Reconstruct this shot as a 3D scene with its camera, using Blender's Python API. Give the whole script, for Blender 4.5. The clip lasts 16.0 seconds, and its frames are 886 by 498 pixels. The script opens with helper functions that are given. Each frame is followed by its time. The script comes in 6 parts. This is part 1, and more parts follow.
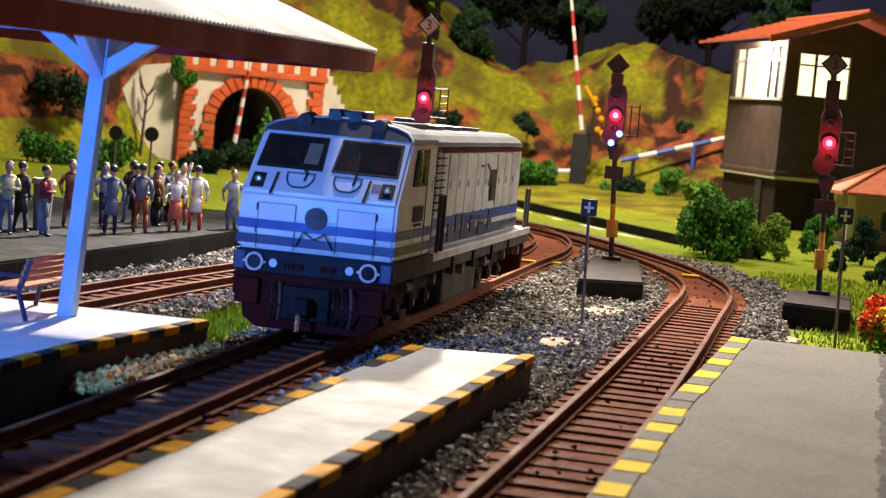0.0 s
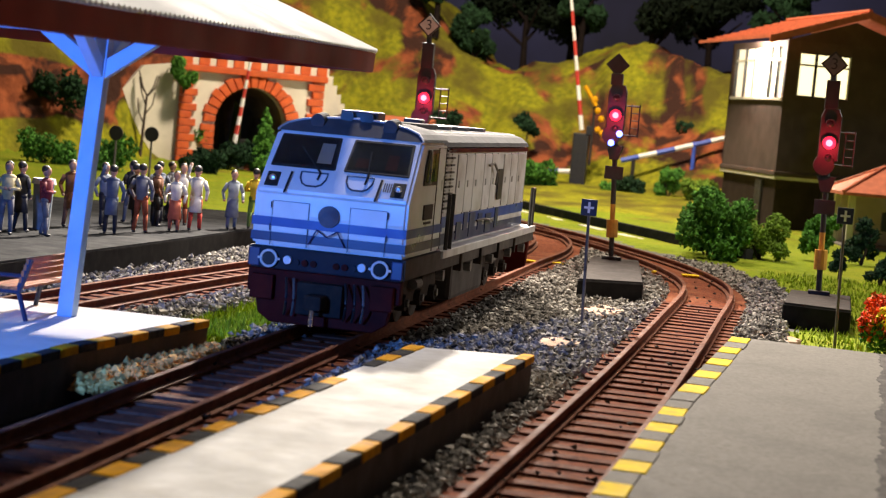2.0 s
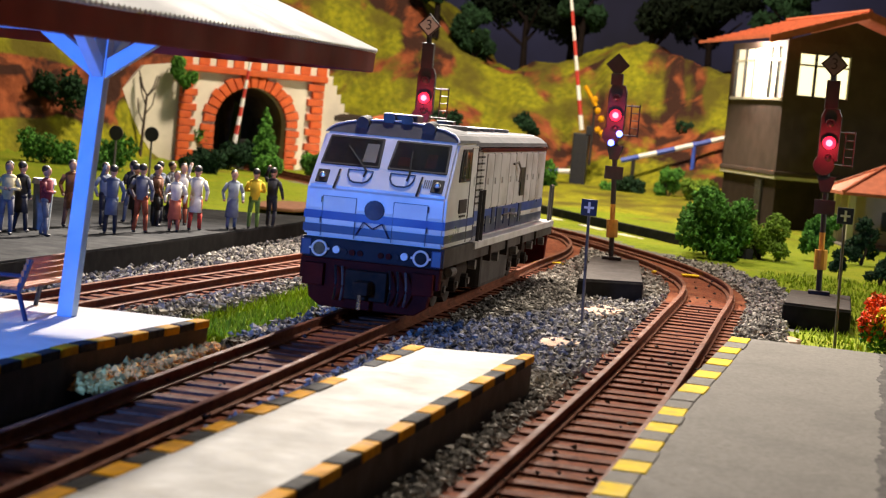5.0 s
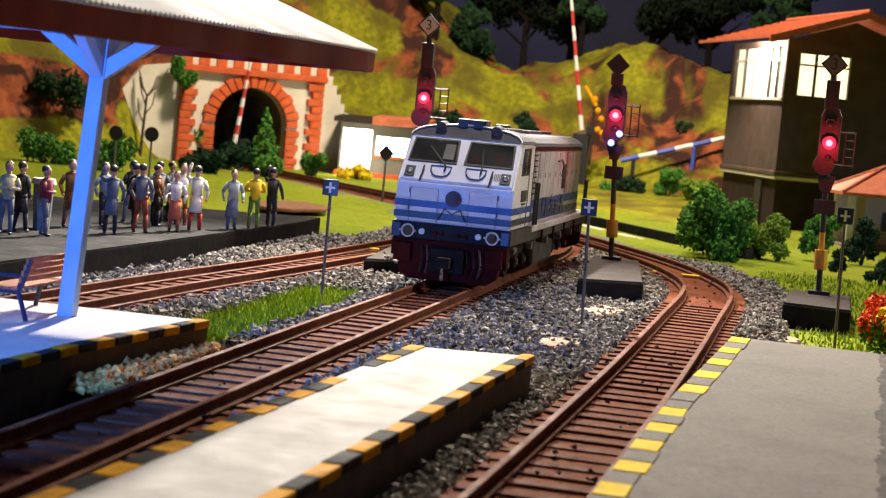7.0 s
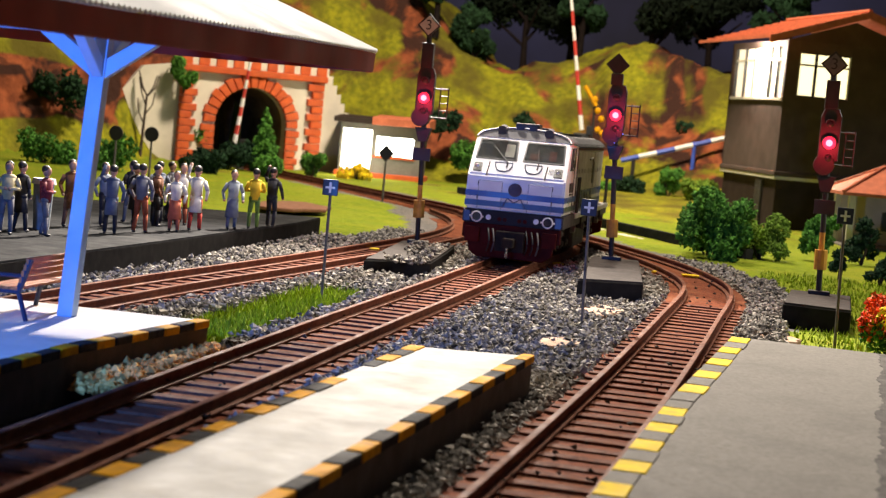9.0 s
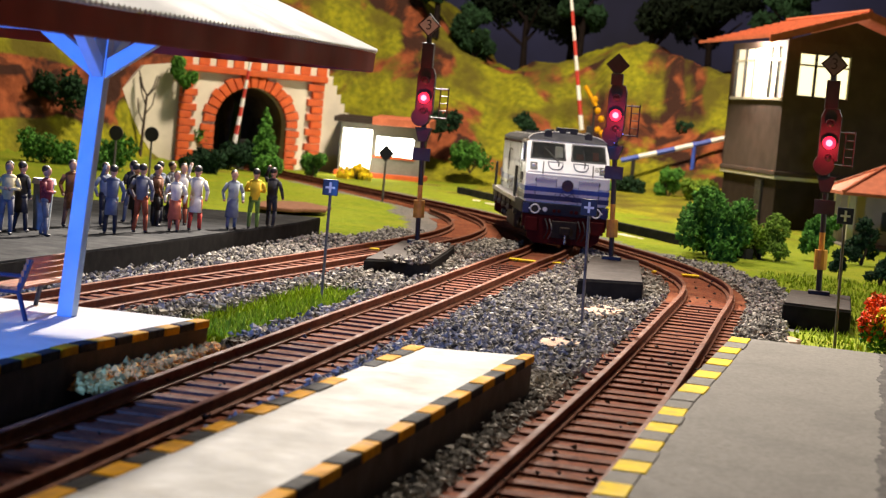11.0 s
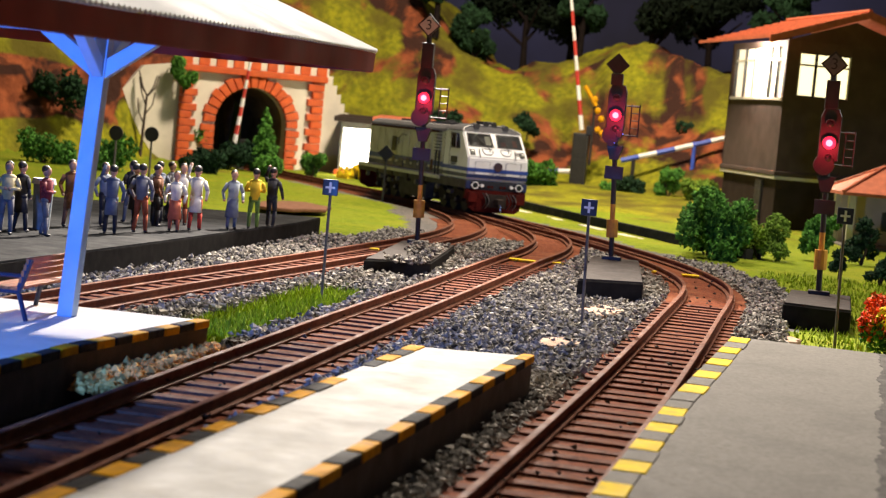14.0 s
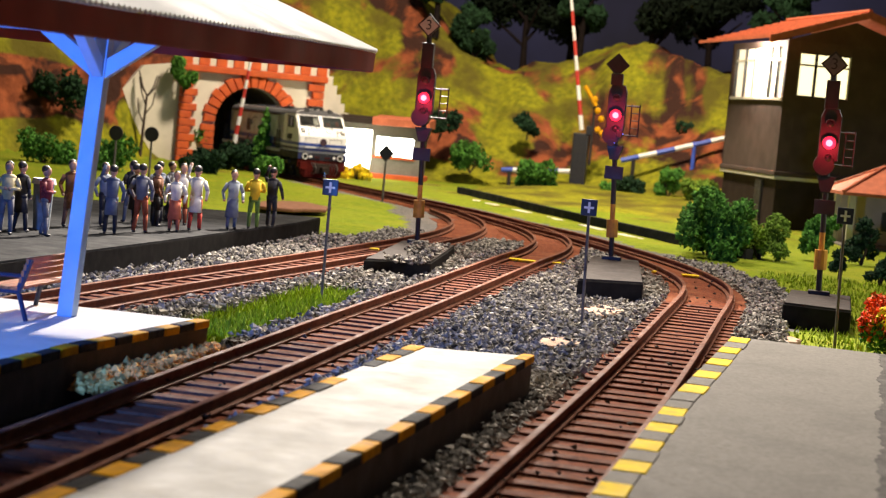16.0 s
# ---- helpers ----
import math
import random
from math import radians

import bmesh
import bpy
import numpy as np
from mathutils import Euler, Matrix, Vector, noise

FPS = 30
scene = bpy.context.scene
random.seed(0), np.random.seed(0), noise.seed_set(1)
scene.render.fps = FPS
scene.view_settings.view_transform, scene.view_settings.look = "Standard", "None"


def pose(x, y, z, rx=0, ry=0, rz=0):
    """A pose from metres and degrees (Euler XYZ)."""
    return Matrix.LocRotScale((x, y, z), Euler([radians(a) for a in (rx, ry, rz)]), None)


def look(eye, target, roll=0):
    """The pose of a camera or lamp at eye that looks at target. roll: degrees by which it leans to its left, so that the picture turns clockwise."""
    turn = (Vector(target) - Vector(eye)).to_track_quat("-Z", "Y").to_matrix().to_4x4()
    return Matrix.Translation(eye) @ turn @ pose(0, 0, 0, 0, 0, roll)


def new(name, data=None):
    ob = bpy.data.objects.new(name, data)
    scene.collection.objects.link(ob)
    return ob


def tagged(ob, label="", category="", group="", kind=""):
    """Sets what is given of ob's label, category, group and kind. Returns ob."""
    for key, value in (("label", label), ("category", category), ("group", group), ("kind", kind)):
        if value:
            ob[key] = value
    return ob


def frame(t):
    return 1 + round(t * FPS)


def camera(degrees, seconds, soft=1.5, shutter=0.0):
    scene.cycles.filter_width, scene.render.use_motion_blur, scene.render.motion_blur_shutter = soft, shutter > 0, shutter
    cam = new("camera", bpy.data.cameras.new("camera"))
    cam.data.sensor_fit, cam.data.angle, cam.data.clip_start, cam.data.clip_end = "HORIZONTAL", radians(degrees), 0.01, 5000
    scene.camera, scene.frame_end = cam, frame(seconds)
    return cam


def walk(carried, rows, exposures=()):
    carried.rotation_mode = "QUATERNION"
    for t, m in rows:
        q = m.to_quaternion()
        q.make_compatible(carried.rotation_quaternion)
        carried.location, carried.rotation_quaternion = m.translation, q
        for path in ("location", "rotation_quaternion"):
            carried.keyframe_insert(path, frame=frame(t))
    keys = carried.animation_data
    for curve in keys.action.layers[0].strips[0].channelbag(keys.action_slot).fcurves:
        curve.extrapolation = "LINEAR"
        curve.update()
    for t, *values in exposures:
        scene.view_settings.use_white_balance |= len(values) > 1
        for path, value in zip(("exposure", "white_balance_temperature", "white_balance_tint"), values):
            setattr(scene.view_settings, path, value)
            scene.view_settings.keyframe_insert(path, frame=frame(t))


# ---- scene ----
# The layout is a model railway in 1:87; plan numbers below are millimetres, MM turns them into metres.
MM = 0.001
cam = camera(27.59, 16.0, soft=1.2)
# small aperture of a close-up lens, focused on the platform end
cam.data.dof.use_dof = True
cam.data.dof.focus_distance, cam.data.dof.aperture_fstop = 0.40, 92.0
CAM_POSE = look((0.08088, -0.30121, 0.04139), (-0.01313, 0.18842, 0.00366), 5.25)
walk(cam, [(0.0, CAM_POSE), (16.0, CAM_POSE)], exposures=[(0.0, 0.08), (16.0, 0.08)])


# ---------------------------------------------------------------- light
def area_lamp(name, eye, target, watts, size, colour):
    data = bpy.data.lights.new(name, "AREA")
    data.energy, data.size, data.color, data.shape = watts, size * MM, colour, "DISK"
    ob = new(name, data)
    ob.matrix_world = look(Vector(eye) * MM, Vector(target) * MM)
    return ob


def point_lamp(name, place, watts, colour, radius=0.8):
    data = bpy.data.lights.new(name, "POINT")
    data.energy, data.color, data.shadow_soft_size = watts, colour, radius * MM
    ob = new(name, data)
    ob.location = Vector(place) * MM
    return ob


def spot_lamp(name, eye, target, watts, degrees, colour, radius=25.0):
    data = bpy.data.lights.new(name, "SPOT")
    data.energy, data.color, data.spot_size, data.spot_blend, data.shadow_soft_size = watts, colour, radians(degrees), 0.7, radius * MM
    ob = new(name, data)
    ob.matrix_world = look(Vector(eye) * MM, Vector(target) * MM)
    return ob


world = bpy.data.worlds.new("dim_room")
world.use_nodes = True
world.node_tree.nodes["Background"].inputs[0].default_value = (0.90, 0.90, 0.98, 1)
world.node_tree.nodes["Background"].inputs[1].default_value = 0.045
scene.world = world
# a warm ceiling lamp over the hills, two lamps over the station (one high, one low from behind), an unseen cool spot
# assumed under the canopy
area_lamp("ceiling_lamp", (-45, 610, 400), (-60, 690, 0), 4.0, 60, (1.0, 0.82, 0.61))
spot_lamp("station_lamp", (-28, 250, 450), (5, 165, 0), 9.2, 92, (1.0, 0.885, 0.77), 18.0)
spot_lamp("rear_station_lamp", (-60, 318, 179), (5, -50, 0), 14.5, 78, (1.0, 0.885, 0.77), 4.0)
# added fill spot with no known source, brightens the locomotive's right flank
spot_lamp("side_fill_spot", (340, 230, 200), (0, 140, 20), 3.0, 33, (1.0, 0.95, 0.9), 25.0)
spot_lamp("side_hill_lamp", (300, 380, 260), (-70, 480, 15), 4.6, 46, (1.0, 0.89, 0.77), 20.0)
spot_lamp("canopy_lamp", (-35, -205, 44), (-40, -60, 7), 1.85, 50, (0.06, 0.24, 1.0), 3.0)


# ---------------------------------------------------------------- materials
def mat(name, c1, c2=None, size=3.0, rough=0.6, bump=0.0, fine=0.5, metal=0.0, stain=None, stain_size=18.0, stain_amount=0.5, island=0.0, spec=0.5):
    """A painted or natural surface: two tones in a grain of that size (mm), larger stains, a fine relief (mm)."""
    m = bpy.data.materials.new(name)
    m.use_nodes = True
    nt = m.node_tree
    b = nt.nodes["Principled BSDF"]
    b.inputs["Roughness"].default_value = rough
    b.inputs["Metallic"].default_value = metal
    b.inputs["Specular IOR Level"].default_value = spec
    c2 = c2 or tuple(v * 0.8 for v in c1)
    co = nt.nodes.new("ShaderNodeTexCoord")
    info = nt.nodes.new("ShaderNodeObjectInfo")
    add = nt.nodes.new("ShaderNodeVectorMath")
    add.operation = "ADD"
    nt.links.new(co.outputs["Object"], add.inputs[0])
    nt.links.new(info.outputs["Random"], add.inputs[1])

    def grain(mm, detail=4.0):
        n = nt.nodes.new("ShaderNodeTexNoise")
        n.inputs["Scale"].default_value = 1000.0 / mm
        n.inputs["Detail"].default_value = detail
        nt.links.new(add.outputs[0], n.inputs["Vector"])
        return n.outputs["Fac"]

    def ramp(fac, lo, hi):
        r = nt.nodes.new("ShaderNodeMapRange")
        r.inputs["From Min"].default_value, r.inputs["From Max"].default_value = lo, hi
        nt.links.new(fac, r.inputs["Value"])
        return r.outputs["Result"]

    def mix(fac, a, b2):
        x = nt.nodes.new("ShaderNodeMix")
        x.data_type = "RGBA"
        if isinstance(fac, float):
            x.inputs[0].default_value = fac
        else:
            nt.links.new(fac, x.inputs[0])
        for i, v in ((6, a), (7, b2)):
            if isinstance(v, tuple):
                x.inputs[i].default_value = (*v, 1)
            else:
                nt.links.new(v, x.inputs[i])
        return x.outputs[2]

    colour = mix(ramp(grain(size), 0.35, 0.65), c1, c2)
    if stain:
        g = nt.nodes.new("ShaderNodeMath")
        g.operation = "MULTIPLY"
        g.inputs[1].default_value = stain_amount
        nt.links.new(ramp(grain(stain_size, 6.0), 0.48, 0.68), g.inputs[0])
        colour = mix(g.outputs[0], colour, stain)
    if island:
        geo = nt.nodes.new("ShaderNodeNewGeometry")
        hsv = nt.nodes.new("ShaderNodeHueSaturation")
        v = nt.nodes.new("ShaderNodeMapRange")
        v.inputs["To Min"].default_value, v.inputs["To Max"].default_value = 1 - island, 1 + island
        nt.links.new(geo.outputs["Random Per Island"], v.inputs["Value"])
        nt.links.new(v.outputs["Result"], hsv.inputs["Value"])
        nt.links.new(colour, hsv.inputs["Color"])
        colour = hsv.outputs["Color"]
    nt.links.new(colour, b.inputs["Base Color"])
    if bump:
        bp = nt.nodes.new("ShaderNodeBump")
        bp.inputs["Strength"].default_value = 0.8
        bp.inputs["Distance"].default_value = bump * MM
        nt.links.new(grain(fine, 3.0), bp.inputs["Height"])
        nt.links.new(bp.outputs["Normal"], b.inputs["Normal"])
    rv = ramp(grain(size * 2.5), 0.3, 0.7)
    rr = nt.nodes.new("ShaderNodeMapRange")
    rr.inputs["To Min"].default_value, rr.inputs["To Max"].default_value = max(0.05, rough - 0.1), min(1.0, rough + 0.12)
    nt.links.new(rv, rr.inputs["Value"])
    nt.links.new(rr.outputs["Result"], b.inputs["Roughness"])
    return m


def glow(name, colour, strength):
    m = bpy.data.materials.new(name)
    m.use_nodes = True
    b = m.node_tree.nodes["Principled BSDF"]
    b.inputs["Base Color"].default_value = (*colour, 1)
    b.inputs["Emission Color"].default_value = (*colour, 1)
    b.inputs["Emission Strength"].default_value = strength
    return m


def glass(name, tint=(0.9, 0.95, 0.95), rough=0.03):
    m = bpy.data.materials.new(name)
    m.use_nodes = True
    b = m.node_tree.nodes["Principled BSDF"]
    b.inputs["Base Color"].default_value = (*tint, 1)
    b.inputs["Transmission Weight"].default_value = 1.0
    b.inputs["Roughness"].default_value = rough
    b.inputs["IOR"].default_value = 1.1
    return m


WHITE = mat("white_paint", (0.78, 0.78, 0.77), (0.72, 0.72, 0.70), 4, 0.35, stain=(0.5, 0.47, 0.42), stain_amount=0.25)
LOCO_GREY = mat("pale_grey_paint", (0.56, 0.54, 0.53), (0.47, 0.455, 0.445), 5, 0.4, 0.02, stain=(0.22, 0.18, 0.15), stain_size=7, stain_amount=0.6)
WHEEL_STEEL = mat("dirty_wheel_steel", (0.03, 0.026, 0.022), (0.05, 0.038, 0.028), 2, 0.6, stain=(0.02, 0.014, 0.01), spec=0.3)
BLUE = mat("blue_stripe_paint", (0.022, 0.06, 0.30), (0.02, 0.05, 0.24), 5, 0.35)
NAVY = mat("navy_stripe_paint", (0.014, 0.024, 0.10), (0.012, 0.02, 0.08), 5, 0.35)
MAROON = mat("maroon_paint", (0.085, 0.010, 0.007), (0.05, 0.007, 0.006), 4, 0.6, stain=(0.03, 0.012, 0.008), spec=0.04)
ROOF_GREY = mat("roof_grey_paint", (0.095, 0.095, 0.10), (0.07, 0.07, 0.074), 4, 0.85, 0.02, stain=(0.07, 0.065, 0.06), spec=0.08)
BAND_BLACK = mat("lamp_band_black", (0.018, 0.02, 0.028), (0.014, 0.015, 0.02), 3, 0.6, spec=0.2)
DARK_BLUE_GREY = mat("slate_paint", (0.05, 0.06, 0.09), (0.04, 0.05, 0.07), 4, 0.45)
BLACK = mat("black_plastic", (0.012, 0.012, 0.013), (0.02, 0.019, 0.018), 2, 0.5)
BOGIE = mat("bogie_black", (0.018, 0.015, 0.013), (0.035, 0.024, 0.017), 2, 0.8, 0.05, stain=(0.06, 0.032, 0.018), spec=0.15)
STEEL = mat("bright_metal", (0.7, 0.7, 0.68), (0.5, 0.5, 0.5), 2, 0.3, metal=1.0)
RAIL = mat("rusty_rail", (0.15, 0.052, 0.026), (0.09, 0.032, 0.018), 2, 0.8, 0.05, stain=(0.22, 0.09, 0.045), stain_size=7, spec=0.12)
SLEEPER = mat("brown_sleeper", (0.14, 0.049, 0.028), (0.08, 0.031, 0.02), 1.0, 0.85, 0.1, stain=(0.16, 0.065, 0.035), stain_size=5, spec=0.04)
TRACKBED = mat("rust_dusted_bed", (0.19, 0.058, 0.028), (0.09, 0.03, 0.017), 1.4, 0.95, 0.4, 0.8, stain=(0.26, 0.11, 0.055), stain_size=12, spec=0.03)
BALLAST_BED = mat("grey_ballast_bed", (0.14, 0.13, 0.12), (0.04, 0.037, 0.035), 1.1, 0.9, 0.5, 0.9, stain=(0.20, 0.15, 0.11), stain_size=30)
STONE = mat("ballast_stone", (0.31, 0.285, 0.24), (0.10, 0.09, 0.078), 1.0, 0.9, 0.05, island=0.85, spec=0.15)
TAN_STONE = mat("tan_gravel", (0.66, 0.37, 0.10), (0.50, 0.26, 0.06), 1.4, 0.9, 0.05, island=0.5, spec=0.1)
DIRT = mat("sandy_dirt", (0.38, 0.24, 0.15), (0.28, 0.17, 0.11), 3, 0.95, 0.2, 0.8)
PLATFORM = mat("white_platform_paint", (0.54, 0.535, 0.51), (0.48, 0.475, 0.45), 2, 0.85, 0.06, 0.6, stain=(0.40, 0.375, 0.33), stain_size=16, stain_amount=0.55, spec=0.15)
# whiter copy of the island paint, making up for missing lamp light
PLATFORM_LIT = mat("lit_white_platform_paint", (0.84, 0.82, 0.77), (0.78, 0.76, 0.71), 2, 0.85, 0.05, 0.6, stain=(0.62, 0.60, 0.55), stain_size=14, stain_amount=0.5, spec=0.15)
CONCRETE = mat("grey_concrete", (0.20, 0.188, 0.168), (0.155, 0.146, 0.13), 0.7, 0.9, 0.12, 0.5, stain=(0.125, 0.118, 0.106), stain_size=14, stain_amount=0.45, spec=0.1)
KERB_SIDE = mat("brown_kerb_side", (0.085, 0.062, 0.045), (0.055, 0.042, 0.03), 3, 0.85, 0.08, stain=(0.05, 0.04, 0.03))
YELLOW = mat("worn_yellow_paint", (0.70, 0.34, 0.006), (0.60, 0.27, 0.006), 2, 0.85, 0.04, stain=(0.25, 0.13, 0.02), stain_size=3, stain_amount=0.6, spec=0.1)
BRIGHT_YELLOW = mat("bright_yellow_paint", (0.80, 0.58, 0.012), (0.68, 0.46, 0.012), 2, 0.85, 0.04, stain=(0.42, 0.32, 0.06), stain_size=3, stain_amount=0.6, spec=0.1)
KERB_BLACK = mat("worn_black_paint", (0.022, 0.022, 0.024), (0.05, 0.048, 0.045), 1.5, 0.9, 0.03, spec=0.1)
# near-black for plinth and far-platform sides; the plinths' shade is in it
SIDE_BLACK = mat("side_black", (0.012, 0.011, 0.010), (0.02, 0.018, 0.016), 3, 0.95, 0.05, spec=0.05)
PLINTH_TOP = mat("grey_plinth", (0.05, 0.042, 0.037), (0.03, 0.026, 0.023), 2, 0.9, 0.08, stain=(0.04, 0.036, 0.033), spec=0.1)
ASPHALT = mat("dark_asphalt", (0.019, 0.02, 0.022), (0.013, 0.014, 0.015), 2, 0.8, 0.08, stain=(0.05, 0.05, 0.05), stain_size=9, stain_amount=0.6, spec=0.06)
ASPHALT_WORN = mat("worn_grey_asphalt", (0.10, 0.095, 0.088), (0.055, 0.052, 0.05), 1.2, 0.95, 0.12, 0.8, stain=(0.16, 0.15, 0.14), stain_size=6, stain_amount=0.6, spec=0.1)
CANOPY_RED = mat("maroon_fascia", (0.24, 0.022, 0.013), (0.19, 0.018, 0.011), 8, 0.6, 0.02, stain=(0.12, 0.014, 0.010), spec=0.15)
ROOF_WHITE = mat("white_roof_sheet", (0.85, 0.85, 0.84), (0.8, 0.8, 0.78), 8, 0.5)
POST_BLUE = mat("pale_blue_post", (0.36, 0.50, 0.72), (0.31, 0.45, 0.66), 6, 0.5, 0.02, stain=(0.24, 0.33, 0.46))
BENCH_WOOD = mat("orange_wood", (0.66, 0.17, 0.035), (0.55, 0.13, 0.03), 2, 0.5, stain=(0.25, 0.08, 0.03))
IRON_BLUE = mat("dark_blue_iron", (0.012, 0.018, 0.06), (0.01, 0.014, 0.04), 2, 0.4)
ORANGE_STONE = mat("orange_stone", (0.60, 0.105, 0.016), (0.46, 0.07, 0.012), 5, 0.75, 0.15, 1.2, stain=(0.32, 0.06, 0.02), stain_size=7)
PLASTER = mat("white_plaster", (0.68, 0.63, 0.53), (0.58, 0.54, 0.45), 10, 0.8, 0.05, stain=(0.40, 0.37, 0.30), stain_size=30)
TUNNEL_DARK = mat("sooty_tunnel", (0.26, 0.22, 0.15), (0.16, 0.13, 0.09), 8, 0.9, 0.1)
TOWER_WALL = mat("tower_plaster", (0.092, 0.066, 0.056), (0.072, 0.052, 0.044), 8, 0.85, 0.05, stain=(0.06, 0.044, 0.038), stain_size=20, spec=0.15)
TOWER_LOW = mat("dark_tower_plaster", (0.038, 0.027, 0.023), (0.028, 0.02, 0.017), 8, 0.85, 0.05, spec=0.1)
TILE_RED = mat("orange_roof_tile", (0.55, 0.15, 0.07), (0.43, 0.11, 0.05), 3, 0.6, 0.1, 1.5, stain=(0.3, 0.08, 0.04), stain_size=10)
TRIM = mat("cream_trim", (0.62, 0.60, 0.52), (0.55, 0.53, 0.45), 4, 0.6)
CLEAR = glass("cab_glass", (0.75, 0.8, 0.8), 0.02)
WINDOW_GLOW = glow("lit_window", (1.0, 0.88, 0.52), 1.6)
WINDOW_DIM = glow("dim_lit_window", (1.0, 0.93, 0.75), 0.55)
LAMP_GLOW = glow("white_lamp_glow", (1.0, 0.97, 0.86), 9.0)
RED_GLOW = glow("red_led", (1.0, 0.07, 0.10), 10.0)
RED_DIM = glow("red_lens_and_halo", (1.0, 0.02, 0.06), 2.2)
BLUE_GLOW = glow("blue_led", (0.12, 0.17, 1.0), 7.0)
YELLOW_PLANT = mat("bright_yellow_plants", (0.8, 0.62, 0.02), (0.6, 0.42, 0.02), 3, 0.8, island=0.4, spec=0.08)
SKIN = mat("doll_skin", (0.45, 0.25, 0.16), (0.4, 0.22, 0.14), 3, 0.5)
HAIR = mat("doll_hair", (0.015, 0.012, 0.01), (0.02, 0.016, 0.012), 3, 0.5)
BARRIER_BLUE = mat("barrier_blue", (0.05, 0.10, 0.5), (0.04, 0.08, 0.4), 3, 0.5)
LOCO_GLASS = mat("dark_window_glass", (0.02, 0.022, 0.024), (0.03, 0.03, 0.03), 6, 0.08)
SIGNAL_BLACK = mat("signal_black", (0.016, 0.013, 0.013), (0.025, 0.02, 0.018), 3, 0.55)
SIGNAL_YELLOW = mat("signal_yellow", (0.62, 0.33, 0.03), (0.5, 0.25, 0.02), 3, 0.55, stain=(0.2, 0.1, 0.02), stain_size=6)
SIGN_BLUE = mat("sign_blue_black", (0.015, 0.02, 0.05), (0.012, 0.015, 0.03), 3, 0.4)
POLE_GREY = mat("pole_grey", (0.13, 0.115, 0.10), (0.085, 0.075, 0.065), 2, 0.5)
GRASS = mat("static_grass", (0.20, 0.245, 0.016), (0.115, 0.16, 0.013), 2.5, 0.95, 0.6, 0.9, stain=(0.26, 0.25, 0.025), stain_size=22, spec=0.05)
LEAF = mat("bush_leaf", (0.08, 0.21, 0.03), (0.04, 0.12, 0.02), 3, 0.8, island=0.5, spec=0.08)
LEAF_LIGHT = mat("light_bush_leaf", (0.15, 0.24, 0.03), (0.09, 0.16, 0.02), 3, 0.8, island=0.5, spec=0.08)
LEAF_DARK = mat("dark_leaf", (0.018, 0.045, 0.02), (0.01, 0.025, 0.012), 3, 0.85, island=0.5, spec=0.08)
FLOWER = mat("orange_flower", (0.75, 0.16, 0.03), (0.6, 0.06, 0.03), 2, 0.7, island=0.45, spec=0.08)
BARK = mat("bark", (0.05, 0.03, 0.022), (0.03, 0.02, 0.015), 2, 0.9, 0.2)
# darker copy of the bark for ridge trees, shade put into the colour
UNLIT_BARK = mat("unlit_bark", (0.014, 0.010, 0.009), (0.008, 0.006, 0.006), 3, 0.95, 0.2, spec=0.05)
EMBLEM = mat("dark_emblem", (0.04, 0.012, 0.022), (0.022, 0.010, 0.028), 1.2, 0.5, stain=(0.12, 0.05, 0.04), stain_size=1.6)
ROCK = mat("red_brown_rock", (0.36, 0.115, 0.05), (0.16, 0.05, 0.025), 9, 0.9, 1.6, 6, stain=(0.05, 0.025, 0.018), stain_size=20, stain_amount=0.8)


